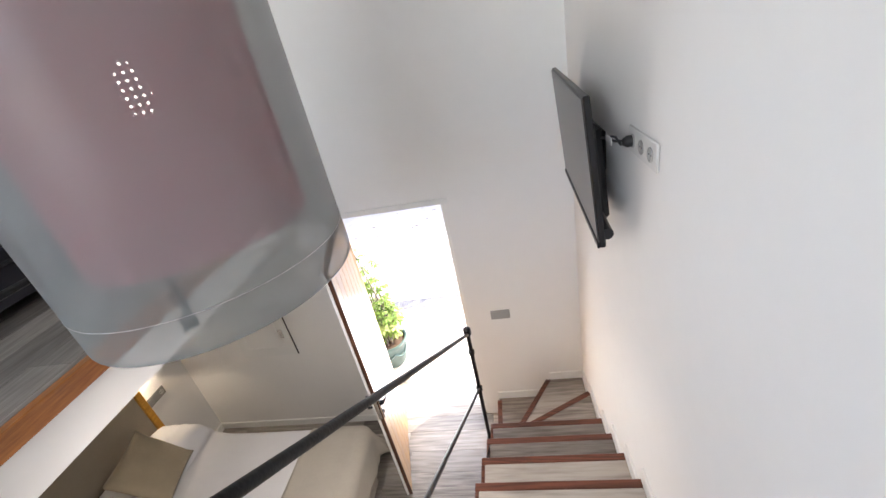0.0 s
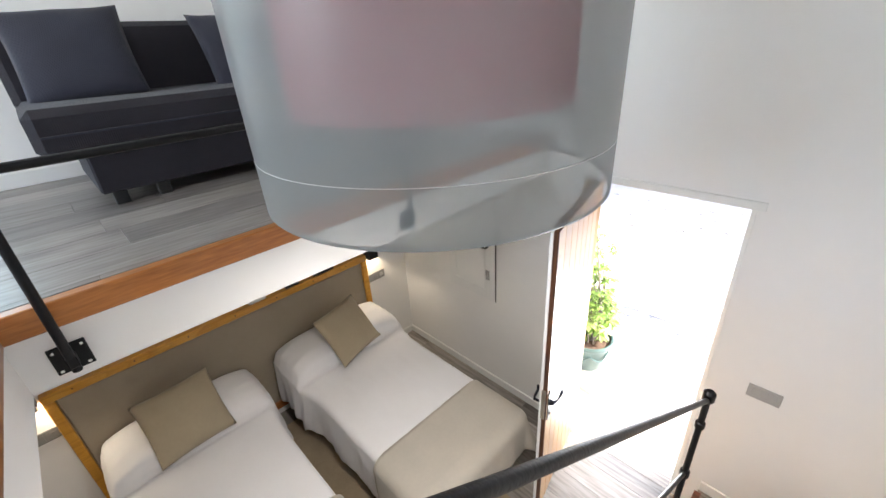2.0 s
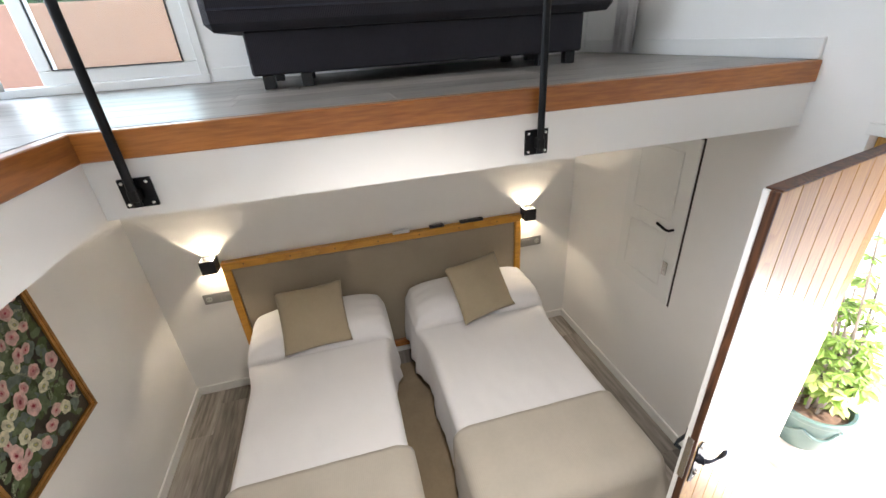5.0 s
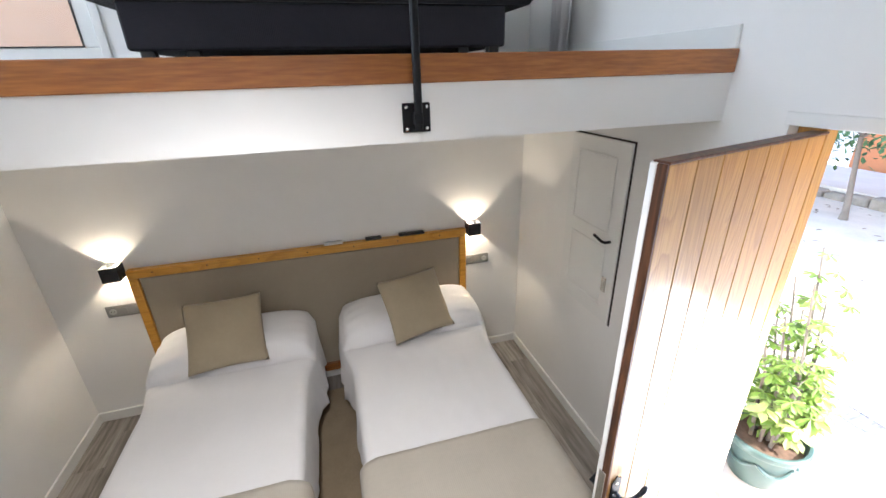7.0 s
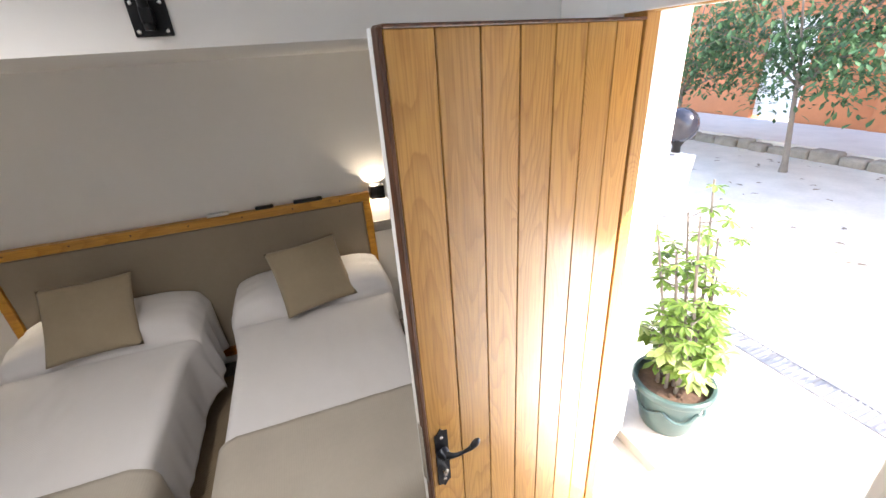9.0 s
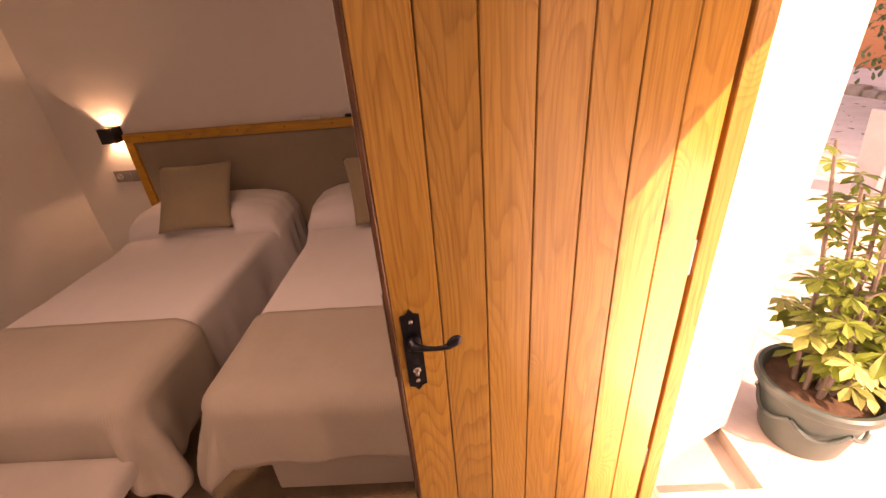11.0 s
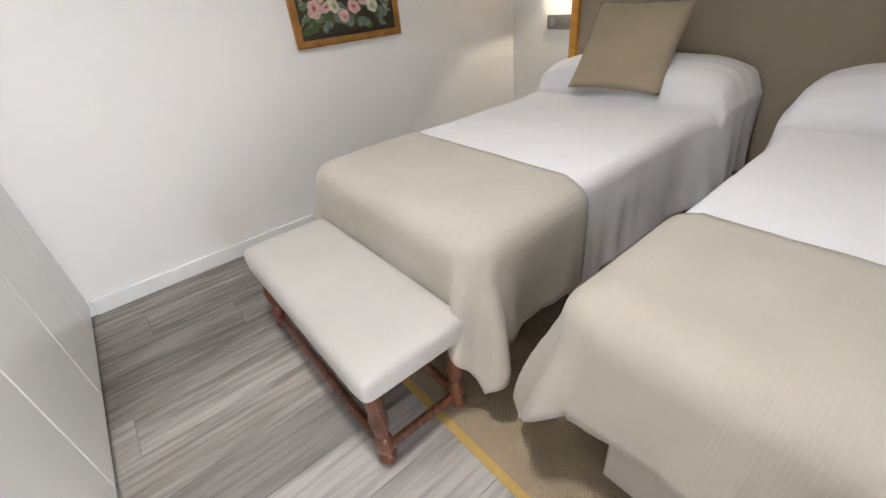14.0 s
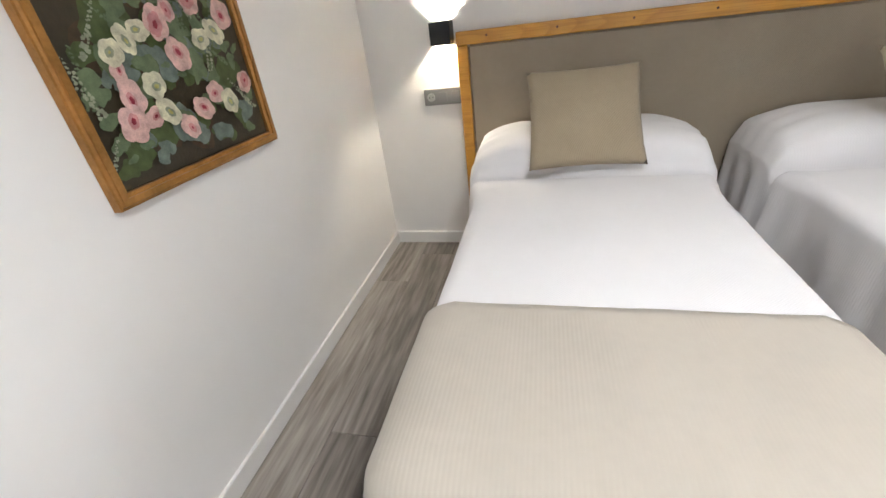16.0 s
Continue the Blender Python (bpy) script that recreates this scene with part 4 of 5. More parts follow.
def bed(y0, y1, seed, label):
    b = thing("single_bed", ((BX0 + BX1) / 2, (y0 + y1) / 2, 0), label, "bed", "pair of single beds")
    part("base", boxes(((BX0, y0 + 0.03, 0.14), (BX1 - 0.01, y1 - 0.03, 0.34)), b=0.012), STOOLCLOTH, b, "beige fabric bed base")
    part("mattress", boxes(((BX0, y0 + 0.02, 0.341), (BX1 - 0.005, y1 - 0.02, 0.555)), b=0.04), SHEET, b, "white mattress")
    for x in (BX0 + 0.1, BX1 - 0.07):
        for y in (y0 + 0.07, y1 - 0.07):
            part("leg", turned(bmesh.new(), [(0.022, 0.0), (0.026, 0.02), (0.026, 0.1395)], 14, (x, y, 0.007)), IRON, b, "dark metal leg")
    part("skirt", boxes(((BX1 - 0.002, y0 + 0.075, 0.035), (BX1 + 0.012, y1 - 0.06, 0.33)), b=0.004), STOOLCLOTH, b, "beige fabric skirt at the foot")
    thick_cloth("bedspread", draped((BX0, y0), (-1.60, y1), BZ, 0.0, 0.43, 0.0, 0.024, seed, step=0.016, bolster=(BX0 + 0.192, 0.220, 0.160), pleat=0.009), SHEET, b, "white cotton bedspread over the pillow")
    thick_cloth("blanket", draped((-1.640, y0 + 0.012), (BX1 - 0.012, y1 - 0.012), BZ, 0.335, 0.40, 0.013, 0.030, seed + 7, step=0.022, rd=0.078), BLANKET, b, "folded beige ribbed blanket over the foot")
    return b


bed(0.285, 1.065, 3.0, "single bed with white spread beside the picture wall")
bed(1.435, 2.25, 11.0, "single bed with white spread beside the cupboard wall")


def cushion(name, centre, right, up, size, puff, mat, label, group=""):
    """A square cushion with pinched corners; right and up give its tilt."""
    right, up = Vector(right).normalized(), Vector(up).normalized()
    up = (up - right * up.dot(right)).normalized()
    nrm = right.cross(up)
    bm = bmesh.new()
    n = 22
    for side in (1, -1):
        g = []
        for i in range(n + 1):
            row = []
            for j in range(n + 1):
                u, v = 2 * i / n - 1, 2 * j / n - 1
                th = puff * ((1 - u ** 2) * (1 - v ** 2)) ** 0.42
                pin = 1 - 0.055 * (1 - v * v) * abs(u) ** 3
                pin2 = 1 - 0.055 * (1 - u * u) * abs(v) ** 3
                w = 0.006 * noise.noise(Vector((u * 2.2, v * 2.2, centre[1] * 3 + side)))
                row.append(bm.verts.new(Vector(centre) + right * u * pin * size[0] / 2 + up * v * pin2 * size[1] / 2 + nrm * side * (th + w * (th > 0.01))))
            g.append(row)
        for a, c in zip(g, g[1:]):
            for k in range(n):
                bm.faces.new((a[k], a[k + 1], c[k + 1], c[k]))
    bmesh.ops.remove_doubles(bm, verts=bm.verts, dist=0.0005)
    ob = solid(name, bm, mat, label, "cushion", group)
    for p in ob.data.polygons:
        p.use_smooth = True
    return ob


cushion("cushion", (-2.638, 0.665, 0.787), (-0.03, 0.44, 0.0), (-0.245, -0.03, 0.335), (0.45, 0.43), 0.055, CUSHION, "taupe linen cushion leaning on the pillow", "bed cushions")
cushion("cushion", (-2.615, 1.86, 0.778), (-0.12, 0.43, 0.0), (-0.245, -0.10, 0.335), (0.45, 0.43), 0.055, CUSHION, "taupe linen cushion lying askew on the pillow", "bed cushions")

# ---- wall lamps: black cubes, open above and below ----


def wall_lamp(y):
    z, s = 1.138, 0.048
    ob = thing("wall_lamp", (XW, y, z), "small black cube wall lamp shining up and down", "wall lamp", "bedside wall lamps")
    x0 = XW + 0.001
    bm = bmesh.new()
    for lo, hi in (((x0, y - s, z - s), (x0 + 0.006, y + s, z + s)), ((x0 + 0.09, y - s, z - s), (x0 + 0.096, y + s, z + s)),
                   ((x0 + 0.0065, y - s, z - s), (x0 + 0.0895, y - s + 0.006, z + s)), ((x0 + 0.0065, y + s - 0.006, z - s), (x0 + 0.0895, y + s, z + s))):
        join(bm, boxes((lo, hi), b=0.001))
    part("housing", bm, BLACK_PLASTIC, ob)
    part("lens", boxes(((x0 + 0.03, y - 0.012, z - 0.004), (x0 + 0.066, y + 0.012, z + 0.004)), b=0.001), LIT, ob, "warm glowing lamp lens")
    for dz, down in ((0.008, False), (-0.008, True)):
        lamp("wall_lamp_light", "POINT", 0.62, (1.0, 0.86, 0.66), pose(x0 + 0.048, y, z + dz), radius=0.006)


for y in (0.035, 2.40):
    wall_lamp(y)


def wall_plate(name, centre, normal, along, gangs, w, label, mats, what):
    """A switch or socket plate of several gangs on a wall."""
    centre, normal, along = Vector(centre), Vector(normal), Vector(along)
    up = Vector((0, 0, 1))
    m = Matrix((along.to_4d(), up.to_4d(), normal.to_4d(), (0, 0, 0, 1))).transposed()
    for i in range(3):
        m[3][i] = 0
    m.translation = centre
    ob = thing(name, centre, label, what)
    wid = w * gangs + 0.012

    def put(n, bm, mat, parent, lab=""):
        bm.transform(m)
        return part(n, bm, mat, parent, lab, True)
    base = put("plate", boxes(((-wid / 2, -0.04, 0), (wid / 2, 0.04, 0.009)), b=0.003), mats[0], ob)
    for i in range(gangs):
        c = (i - (gangs - 1) / 2) * w
        if mats[1][i] == "socket":
            put("socket", turned(bmesh.new(), [(0.021, 0.0091), (0.021, 0.012), (0.017, 0.0125), (0.016, 0.010)], 20, (c, 0, 0)), SILVER_PLASTIC, base, "round socket outlet")
            for s in (-0.009, 0.009):
                put("pin_hole", turned(bmesh.new(), [(0.003, 0.0101), (0.003, 0.0108)], 8, (c + s, 0, 0)), BLACK_PLASTIC, base)
        else:
            put("rocker", boxes(((c - 0.02, -0.023, 0.0091), (c + 0.02, 0.023, 0.0125)), b=0.002), mats[0], base)
    return ob


wall_plate("socket_plate", (XW + 0.001, 0.003, 0.85), (1, 0, 0), (0, 1, 0), 3, 0.064, "silver grey socket and switch plate beside the headboard", (PLATE_GREY, ("socket", "rocker", "rocker")), "socket")
wall_plate("socket_plate", (XW + 0.001, 2.445, 0.853), (1, 0, 0), (0, 1, 0), 3, 0.064, "silver grey switch and socket plate beside the headboard", (PLATE_GREY, ("rocker", "rocker", "socket")), "socket")
wall_plate("light_switch", (-0.105, YN - 0.001, 1.087), (0, -1, 0), (1, 0, 0), 2, 0.066, "silver grey light switch plate beside the entrance", (SILVER_PLASTIC, ("rocker", "rocker")), "light switch")
wall_plate("tv_socket", (XE - 0.001, 1.515, 2.635), (-1, 0, 0), (0, -1, 0), 3, 0.078, "white triple socket plate beside the television", (WHITE_PLASTIC, ("socket", "socket", "socket")), "socket")

# things lying on the headboard
for name, y, ln, mat, lab in (("remote_control", 1.93, 0.19, BLACK_PLASTIC, "black remote control lying on the headboard"), ("remote_control", 1.65, 0.115, BLACK_PLASTIC, "short black remote control lying on the headboard"),
                              ("air_conditioner_remote", 1.37, 0.13, WHITE_PLASTIC, "white remote control lying on the headboard")):
    r = thing(name, (XW + 0.03, y, HZ), lab, "remote control")
    body = part("body", boxes(((XW + 0.008, y - ln / 2, HZ + 0.0005), (XW + 0.046, y + ln / 2, HZ + 0.020)), b=0.005), mat, r)
    for k in range(5):
        part("button", boxes(((XW + 0.018, y - ln * 0.35 + k * ln * 0.14, HZ + 0.0201), (XW + 0.030, y - ln * 0.35 + k * ln * 0.14 + 0.007, HZ + 0.0215))), SILVER_PLASTIC, body)

# ---- stool at the foot of the bed ----
stool = thing("footstool", (-1.0, 0.68, 0), "upholstered footstool with turned walnut legs", "stool")
part("seat", padded((-1.150, 0.285, 0.285), (-0.815, 1.125, 0.378), 0.032, 0.016), STOOLCLOTH, stool, "pale beige padded seat", True)
leg_prof = [(0.012, 0.0), (0.024, 0.012), (0.026, 0.03), (0.016, 0.045), (0.024, 0.06), (0.024, 0.10), (0.015, 0.115), (0.022, 0.15), (0.026, 0.19), (0.018, 0.225), (0.024, 0.24), (0.024, 0.284)]
for x in (-1.115, -0.855):
    for y in (0.325, 1.085):
        part("leg", turned(bmesh.new(), leg_prof, 16, (x, y, 0.0)), STOOL_WOOD, stool, smooth=True)
    part("stretcher", tube(bmesh.new(), [(x, 0.34, 0.055), (x, 1.07, 0.055)], 0.015, 12), STOOL_WOOD, stool, smooth=True)
for y in (0.325, 1.085):
    part("stretcher", tube(bmesh.new(), [(-1.10, y, 0.055), (-0.875, y, 0.055)], 0.014, 12), STOOL_WOOD, stool, smooth=True)

# ---- rug under the beds ----
rug = thing("rug", (-1.9, 1.25, 0), "brown sisal rug with a mustard binding under the beds", "rug")
part("mat", boxes(((-2.85, 0.60, 0.0005), (-1.062, 2.05, 0.006)), b=0.002), RUGM, rug)
part("binding", boxes(((-1.0615, 0.58, 0.0005), (-1.036, 2.07, 0.007)), b=0.002), RUGEDGE, rug, "mustard yellow cloth binding")
part("binding", boxes(((-2.85, 0.575, 0.0005), (-1.062, 0.5995, 0.007)), b=0.002), RUGEDGE, rug, "mustard yellow cloth binding")

# ---- framed flower picture ----
px0, px1, pz0, pz1, py = -2.085, -1.485, 0.90, 1.83, YS
pic = thing("framed_picture", ((px0 + px1) / 2, py, pz0), "gilt-framed still life of pink and white flowers", "picture")
GILT = material("worn_gilt_frame", (0.40, 0.20, 0.055), 0.32, 0.55, 0.35, 14.0, bump=0.2, bump_scale=60)
CANVAS = material("dark_olive_canvas", (0.034, 0.026, 0.014), 0.35, 0, 0.6, 5.0, bump=0.2, bump_scale=150)
fw = 0.032
cx, cz, hw, hh = (px0 + px1) / 2, (pz0 + pz1) / 2, (px1 - px0) / 2, (pz1 - pz0) / 2
for turn, a, b in ((0, hw, hh), (90, hh, hw), (180, hw, hh), (270, hh, hw)):
    bm = prism(bmesh.new(), [(-a, -b), (a, -b), (a - fw, -b + fw), (-a + fw, -b + fw)], 0.001, 0.030)
    bmesh.ops.bevel(bm, geom=[e for e in bm.edges if abs(e.verts[0].co.z - 0.03) < 1e-5 and abs(e.verts[1].co.z - 0.03) < 1e-5 and abs(e.verts[0].co.y - e.verts[1].co.y) < 1e-5], offset=0.009, segments=3, affect="EDGES")
    bm.transform(Matrix.Translation((cx, py, cz)) @ Matrix.Rotation(radians(-90), 4, "X") @ Matrix.Rotation(radians(turn), 4, "Z"))
    part("frame", bm, GILT, pic, smooth=True)
canvas = part("canvas", boxes(((px0 + fw, py + 0.002, pz0 + fw), (px1 - fw, py + 0.012, pz1 - fw))), CANVAS, pic, "dark olive painted ground")
PAINTS = {n: material(n, c, 0.5, 0, 0.4, 45.0) for n, c in (
    ("rose_paint", (0.52, 0.235, 0.23)), ("blush_paint", (0.60, 0.39, 0.355)), ("cream_paint", (0.60, 0.58, 0.42)), ("crimson_paint", (0.30, 0.025, 0.045)),
    ("lemon_paint", (0.45, 0.42, 0.14)), ("leaf_paint", (0.065, 0.095, 0.030)), ("sage_paint", (0.12, 0.165, 0.085)), ("grey_green_paint", (0.13, 0.17, 0.145)), ("pale_bud_paint", (0.30, 0.33, 0.23)), ("umber_paint", (0.055, 0.032, 0.016)))}
rnd = random.Random(5)


def in_frame(x, z, r):
    return px0 + fw + r < x < px1 - fw - r and pz0 + fw + r < z < pz1 - fw - r


def bloom(bm, cx, cz, r, y, lobes, turn, squash, lean):
    """A painted hollyhock: an uneven scalloped patch of paint just above the canvas, seen a little from one side."""
    n = 40
    c = bm.verts.new((cx, y + 0.0002, cz))
    ring = []
    for k in range(n):
        a = 2 * math.pi * k / n
        scallop = abs(math.cos(lobes * (a + turn) / 2)) ** 0.5
        rr = r * (0.80 + 0.20 * scallop) * (1 + 0.10 * noise.noise(Vector((math.cos(a) * 1.5 + cx * 40, math.sin(a) * 1.5, cz * 40))))
        u, w = rr * math.cos(a), rr * math.sin(a) * squash
        ring.append(bm.verts.new((cx + u * math.cos(lean) - w * math.sin(lean), y, cz + u * math.sin(lean) + w * math.cos(lean))))
    for k in range(n):
        bm.faces.new((c, ring[k], ring[(k + 1) % n]))


def brush_leaf(bm, cx, cz, ln, wd, turn, y):
    """One painted leaf: a pointed oval stroke with a wavy edge."""
    n = 18
    ring = []
    for k in range(n):
        a = 2 * math.pi * k / n
        u = ln * math.cos(a) * (1 if math.cos(a) < 0 else 1.15)
        w = wd * math.sin(a) * (1 - 0.35 * math.cos(a)) * (1 + 0.18 * math.sin(5 * a + cx * 90))
        ring.append(bm.verts.new((cx + u * math.cos(turn) - w * math.sin(turn), y, cz + u * math.sin(turn) + w * math.cos(turn))))
    bm.faces.new(ring)


def bouquet(wide=1.0):
    """Blooms crowd along one side and spread out towards the bottom."""
    z = rnd.uniform(pz0 + 0.03, pz1 - 0.05)
    f = (z - pz0) / (pz1 - pz0)
    reach = (0.50 - 0.24 * f + 0.05 * math.sin(f * 9)) * wide
    return px0 + fw + 0.01 + reach * rnd.random() ** 0.8, z


level = py + 0.0125
for mat, count, lens, widths, wide in (("umber_paint", 60, (0.03, 0.07), (0.5, 0.9), 1.15), ("leaf_paint", 150, (0.022, 0.045), (0.5, 0.85), 1.1), ("grey_green_paint", 90, (0.018, 0.040), (0.5, 0.9), 1.0), ("sage_paint", 150, (0.012, 0.034), (0.4, 0.8), 1.05)):
    bm = bmesh.new()
    for i in range(count):
        x, z = bouquet(wide)
        ln = rnd.uniform(*lens)
        if in_frame(x, z, ln * 1.15):
            brush_leaf(bm, x, z, ln, ln * rnd.uniform(*widths), rnd.uniform(0, 6.28), level + i * 0.000008)
    part("painted_leaves", bm, PAINTS[mat], canvas)
    level += 0.0013
# sprigs of small pale buds that climb out of the leaves
for k in range(34):
    x, z = bouquet(1.12)
    turn, bm = rnd.uniform(0.2, 2.2), bmesh.new()
    for i in range(13):
        u = i * 0.0095
        for side in (-1, 1):
            bx, bz = x + u * math.cos(turn) + side * rnd.uniform(0.002, 0.008) * (1.2 - i / 13), z + u * math.sin(turn) + rnd.uniform(-0.003, 0.003)
            r = rnd.uniform(0.003, 0.0062) * (1.15 - i / 18)
            if in_frame(bx, bz, r * 1.2):
                brush_leaf(bm, bx, bz, r, r * 0.75, rnd.uniform(0, 6.28), level + k * 0.00001)
    if bm.faces:
        part("painted_sprig", bm, PAINTS["pale_bud_paint" if k % 3 else "sage_paint"], canvas)
    else:
        bm.free()
level += 0.0008
placed = []
while len(placed) < 52:
    x, z = bouquet(1.0)
    r = rnd.uniform(0.025, 0.044)
    if not in_frame(x, z, r * 1.15) or any((x - a) ** 2 + (z - b) ** 2 < (0.60 * (r + c)) ** 2 for a, b, c in placed):
        r *= 0.75
        if not in_frame(x, z, r * 1.15) or len(placed) > 60 or rnd.random() < 0.93:
            continue
    placed.append((x, z, r))
    kind = rnd.choice(("rose", "blush", "blush", "cream"))
    outer, inner, heart = {"rose": ("blush_paint", "rose_paint", "crimson_paint"), "blush": ("blush_paint", "rose_paint", "crimson_paint"), "cream": ("cream_paint", "pale_bud_paint", "lemon_paint")}[kind]
    y, turn, squash, lean = level + len(placed) * 0.00006, rnd.uniform(0, 6), rnd.uniform(0.68, 1.0), rnd.uniform(0, 3.1)
    cx, cz = x + rnd.uniform(-0.16, 0.16) * r, z + rnd.uniform(-0.16, 0.16) * r
    for name, mat, rr, dy in (("painted_bloom", outer, 1.0, 0.0), ("painted_throat", inner, 0.70 if kind == "rose" else 0.42, 0.00025), ("painted_heart", heart, rnd.uniform(0.12, 0.24), 0.0005)):
        bm = bmesh.new()
        bloom(bm, x if rr == 1.0 else cx, z if rr == 1.0 else cz, r * rr, y + dy, 5, turn + (0 if rr == 1.0 else 0.5), squash * (1 if rr == 1.0 else 0.8), lean)
        part(name, bm, PAINTS[mat], canvas)

# ---- television ----
tv = thing("television", (0.42, 2.06, 2.5), "flat black television on a wall bracket", "television")
TVM = Matrix.Translation((0.362, 2.06, 2.515)) @ Matrix.Rotation(radians(-1.5), 4, "Z") @ Matrix.Rotation(radians(-4.5), 4, "Y")


def tv_part(name, bm, mat, parent, label="", smooth=False):
    bm.transform(TVM)
    return part(name, bm, mat, parent, label, smooth)


tw, th = 0.43, 0.268
tv_part("casing", boxes(((0.004, -tw, -th), (0.026, tw, th)), b=0.004), BLACK_PLASTIC, tv)
bulge = boxes(((0.0262, -tw * 0.62, -th * 0.95), (0.080, tw * 0.66, th * 0.5)), b=0.022)
tv_part("back_housing", bulge, BLACK_PLASTIC, tv, "bulging black back housing")
tv_part("speaker_housing", tube(bmesh.new(), [(0.035, -tw * 0.98, -th * 0.82), (0.035, tw * 0.98, -th * 0.82)], 0.022, 14), BLACK_PLASTIC, tv, "rounded black lower housing", True)
tv_part("screen", boxes(((0.000, -tw + 0.008, -th + 0.03), (0.0038, tw - 0.008, th - 0.008))), SCREEN, tv, "dark glossy screen")
tv_part("lower_bezel", boxes(((-0.004, -tw, -th), (0.0037, tw, -th + 0.022)), b=0.002), BLACK_PLASTIC, tv, "black lower bezel")
part("wall_bracket", boxes(((0.40, 1.96, 2.42), (XE - 0.001, 2.16, 2.58)), b=0.006), IRON, tv, "black steel wall bracket")
cable = thing("power_cable", (0.45, 1.62, 2.62), "black television power cable with a white tag", "cable")
bm = bmesh.new()
for k in (0, 1):
    join(bm, tube(bmesh.new(), [(0.425, 1.80, 2.60), (0.43, 1.72, 2.615 + 0.01 * k), (0.436, 1.66, 2.622 + 0.014 * k), (0.44, 1.61, 2.635 - 0.012 * k), (0.445, 1.59, 2.635)], 0.004, 8))
part("cord", bm, BLACK_PLASTIC, cable, smooth=True)
plug = turned(bmesh.new(), [(0.018, 0.0), (0.018, 0.014), (0.012, 0.024), (0.006, 0.028)], 16)
plug.transform(Matrix.Translation((XE - 0.014, 1.593, 2.635)) @ Matrix.Rotation(radians(-90), 4, "Y"))
part("plug", plug, BLACK_PLASTIC, cable, "black mains plug", True)
part("tag", boxes(((0.424, 1.665, 2.606), (0.427, 1.735, 2.632))), WHITE_PLASTIC, cable, "white paper tag")

# ---- pendant lamp ----
LX, LY, LR, LZ = -0.735, 1.215, 0.352, 2.54
SHADE_IN = perforated("pinkish_inner_shade", (0.62, 0.235, 0.28), 0.0022, 1.3)
BULB = glow("lit_bulb_glass", (1.0, 0.94, 0.86), 0.5)
# added fill spot below the weak bulb, brightens the beds from above
lamp("pendant_fill", "SPOT", 12, (1.0, 0.97, 0.93), pose(LX, LY, LZ + 0.06), radius=0.12, cone=radians(128))
pend = thing("pendant_lamp", (LX, LY, ZC), "large grey-white drum pendant lamp hanging over the beds", "pendant lamp")


def drum(r0, r1, z0, z1, n=72, t=0.0):
    bm = bmesh.new()
    rows = [(r0, z0), (r0 + (r1 - r0) * 0.33, z0 + (z1 - z0) * 0.33), (r0 + (r1 - r0) * 0.66, z0 + (z1 - z0) * 0.66), (r1, z1)]
    rings = [[bm.verts.new((LX + r * math.cos(2 * math.pi * k / n), LY + r * math.sin(2 * math.pi * k / n), z)) for k in range(n)] for r, z in rows]
    for a, c in zip(rings, rings[1:]):
        for k in range(n):
            bm.faces.new((a[k], a[(k + 1) % n], c[(k + 1) % n], c[k]))
    return bm


def hoop(r, z, thick, n=72):
    bm = bmesh.new()
    loop = []
    for k in range(n):
        a = 2 * math.pi * k / n
        loop.append([bm.verts.new((LX + (r + thick * math.cos(b)) * math.cos(a), LY + (r + thick * math.cos(b)) * math.sin(a), z + thick * math.sin(b))) for b in (0, 1.57, 3.14, 4.71)])
    for k in range(n):
        a, c = loop[k], loop[(k + 1) % n]
        for j in range(4):
            bm.faces.new((a[j], a[(j + 1) % 4], c[(j + 1) % 4], c[j]))
    return bm


part("outer_shade", drum(LR, LR, LZ, LZ + 0.95), SHADE_OUT, pend, "translucent grey-white drum shade", True)
part("hem", hoop(LR - 0.003, LZ + 0.002, 0.003), SILVER_PLASTIC, pend, "pale hem ring", True)
part("seam", hoop(LR - 0.0005, LZ + 0.095, 0.0013), SILVER_PLASTIC, pend, "thin pale seam", True)
part("inner_shade", drum(LR * 0.78, LR * 0.78, LZ + 0.16, LZ + 0.93), SHADE_IN, pend, "pinkish inner shade", True)
part("cord", tube(bmesh.new(), [(LX, LY, LZ + 0.58), (LX, LY, ZC - 0.02)], 0.004, 8), BLACK_PLASTIC, pend)
part("spider", boxes(((LX - LR + 0.002, LY - 0.004, LZ + 0.93), (LX + LR - 0.002, LY + 0.004, LZ + 0.936)), ((LX - 0.004, LY - LR + 0.002, LZ + 0.937), (LX + 0.004, LY + LR - 0.002, LZ + 0.943))), STEEL, pend)
part("bulb", turned(bmesh.new(), [(0.012, 0.0), (0.030, 0.02), (0.034, 0.05), (0.022, 0.09), (0.014, 0.12)], 16, (LX, LY, LZ + 0.46)), BULB, pend, "white glass bulb", True)
part("ceiling_rose", turned(bmesh.new(), [(0.05, -0.03), (0.05, -0.002)], 20, (LX, LY, ZC)), TRIM_WHITE, pend)

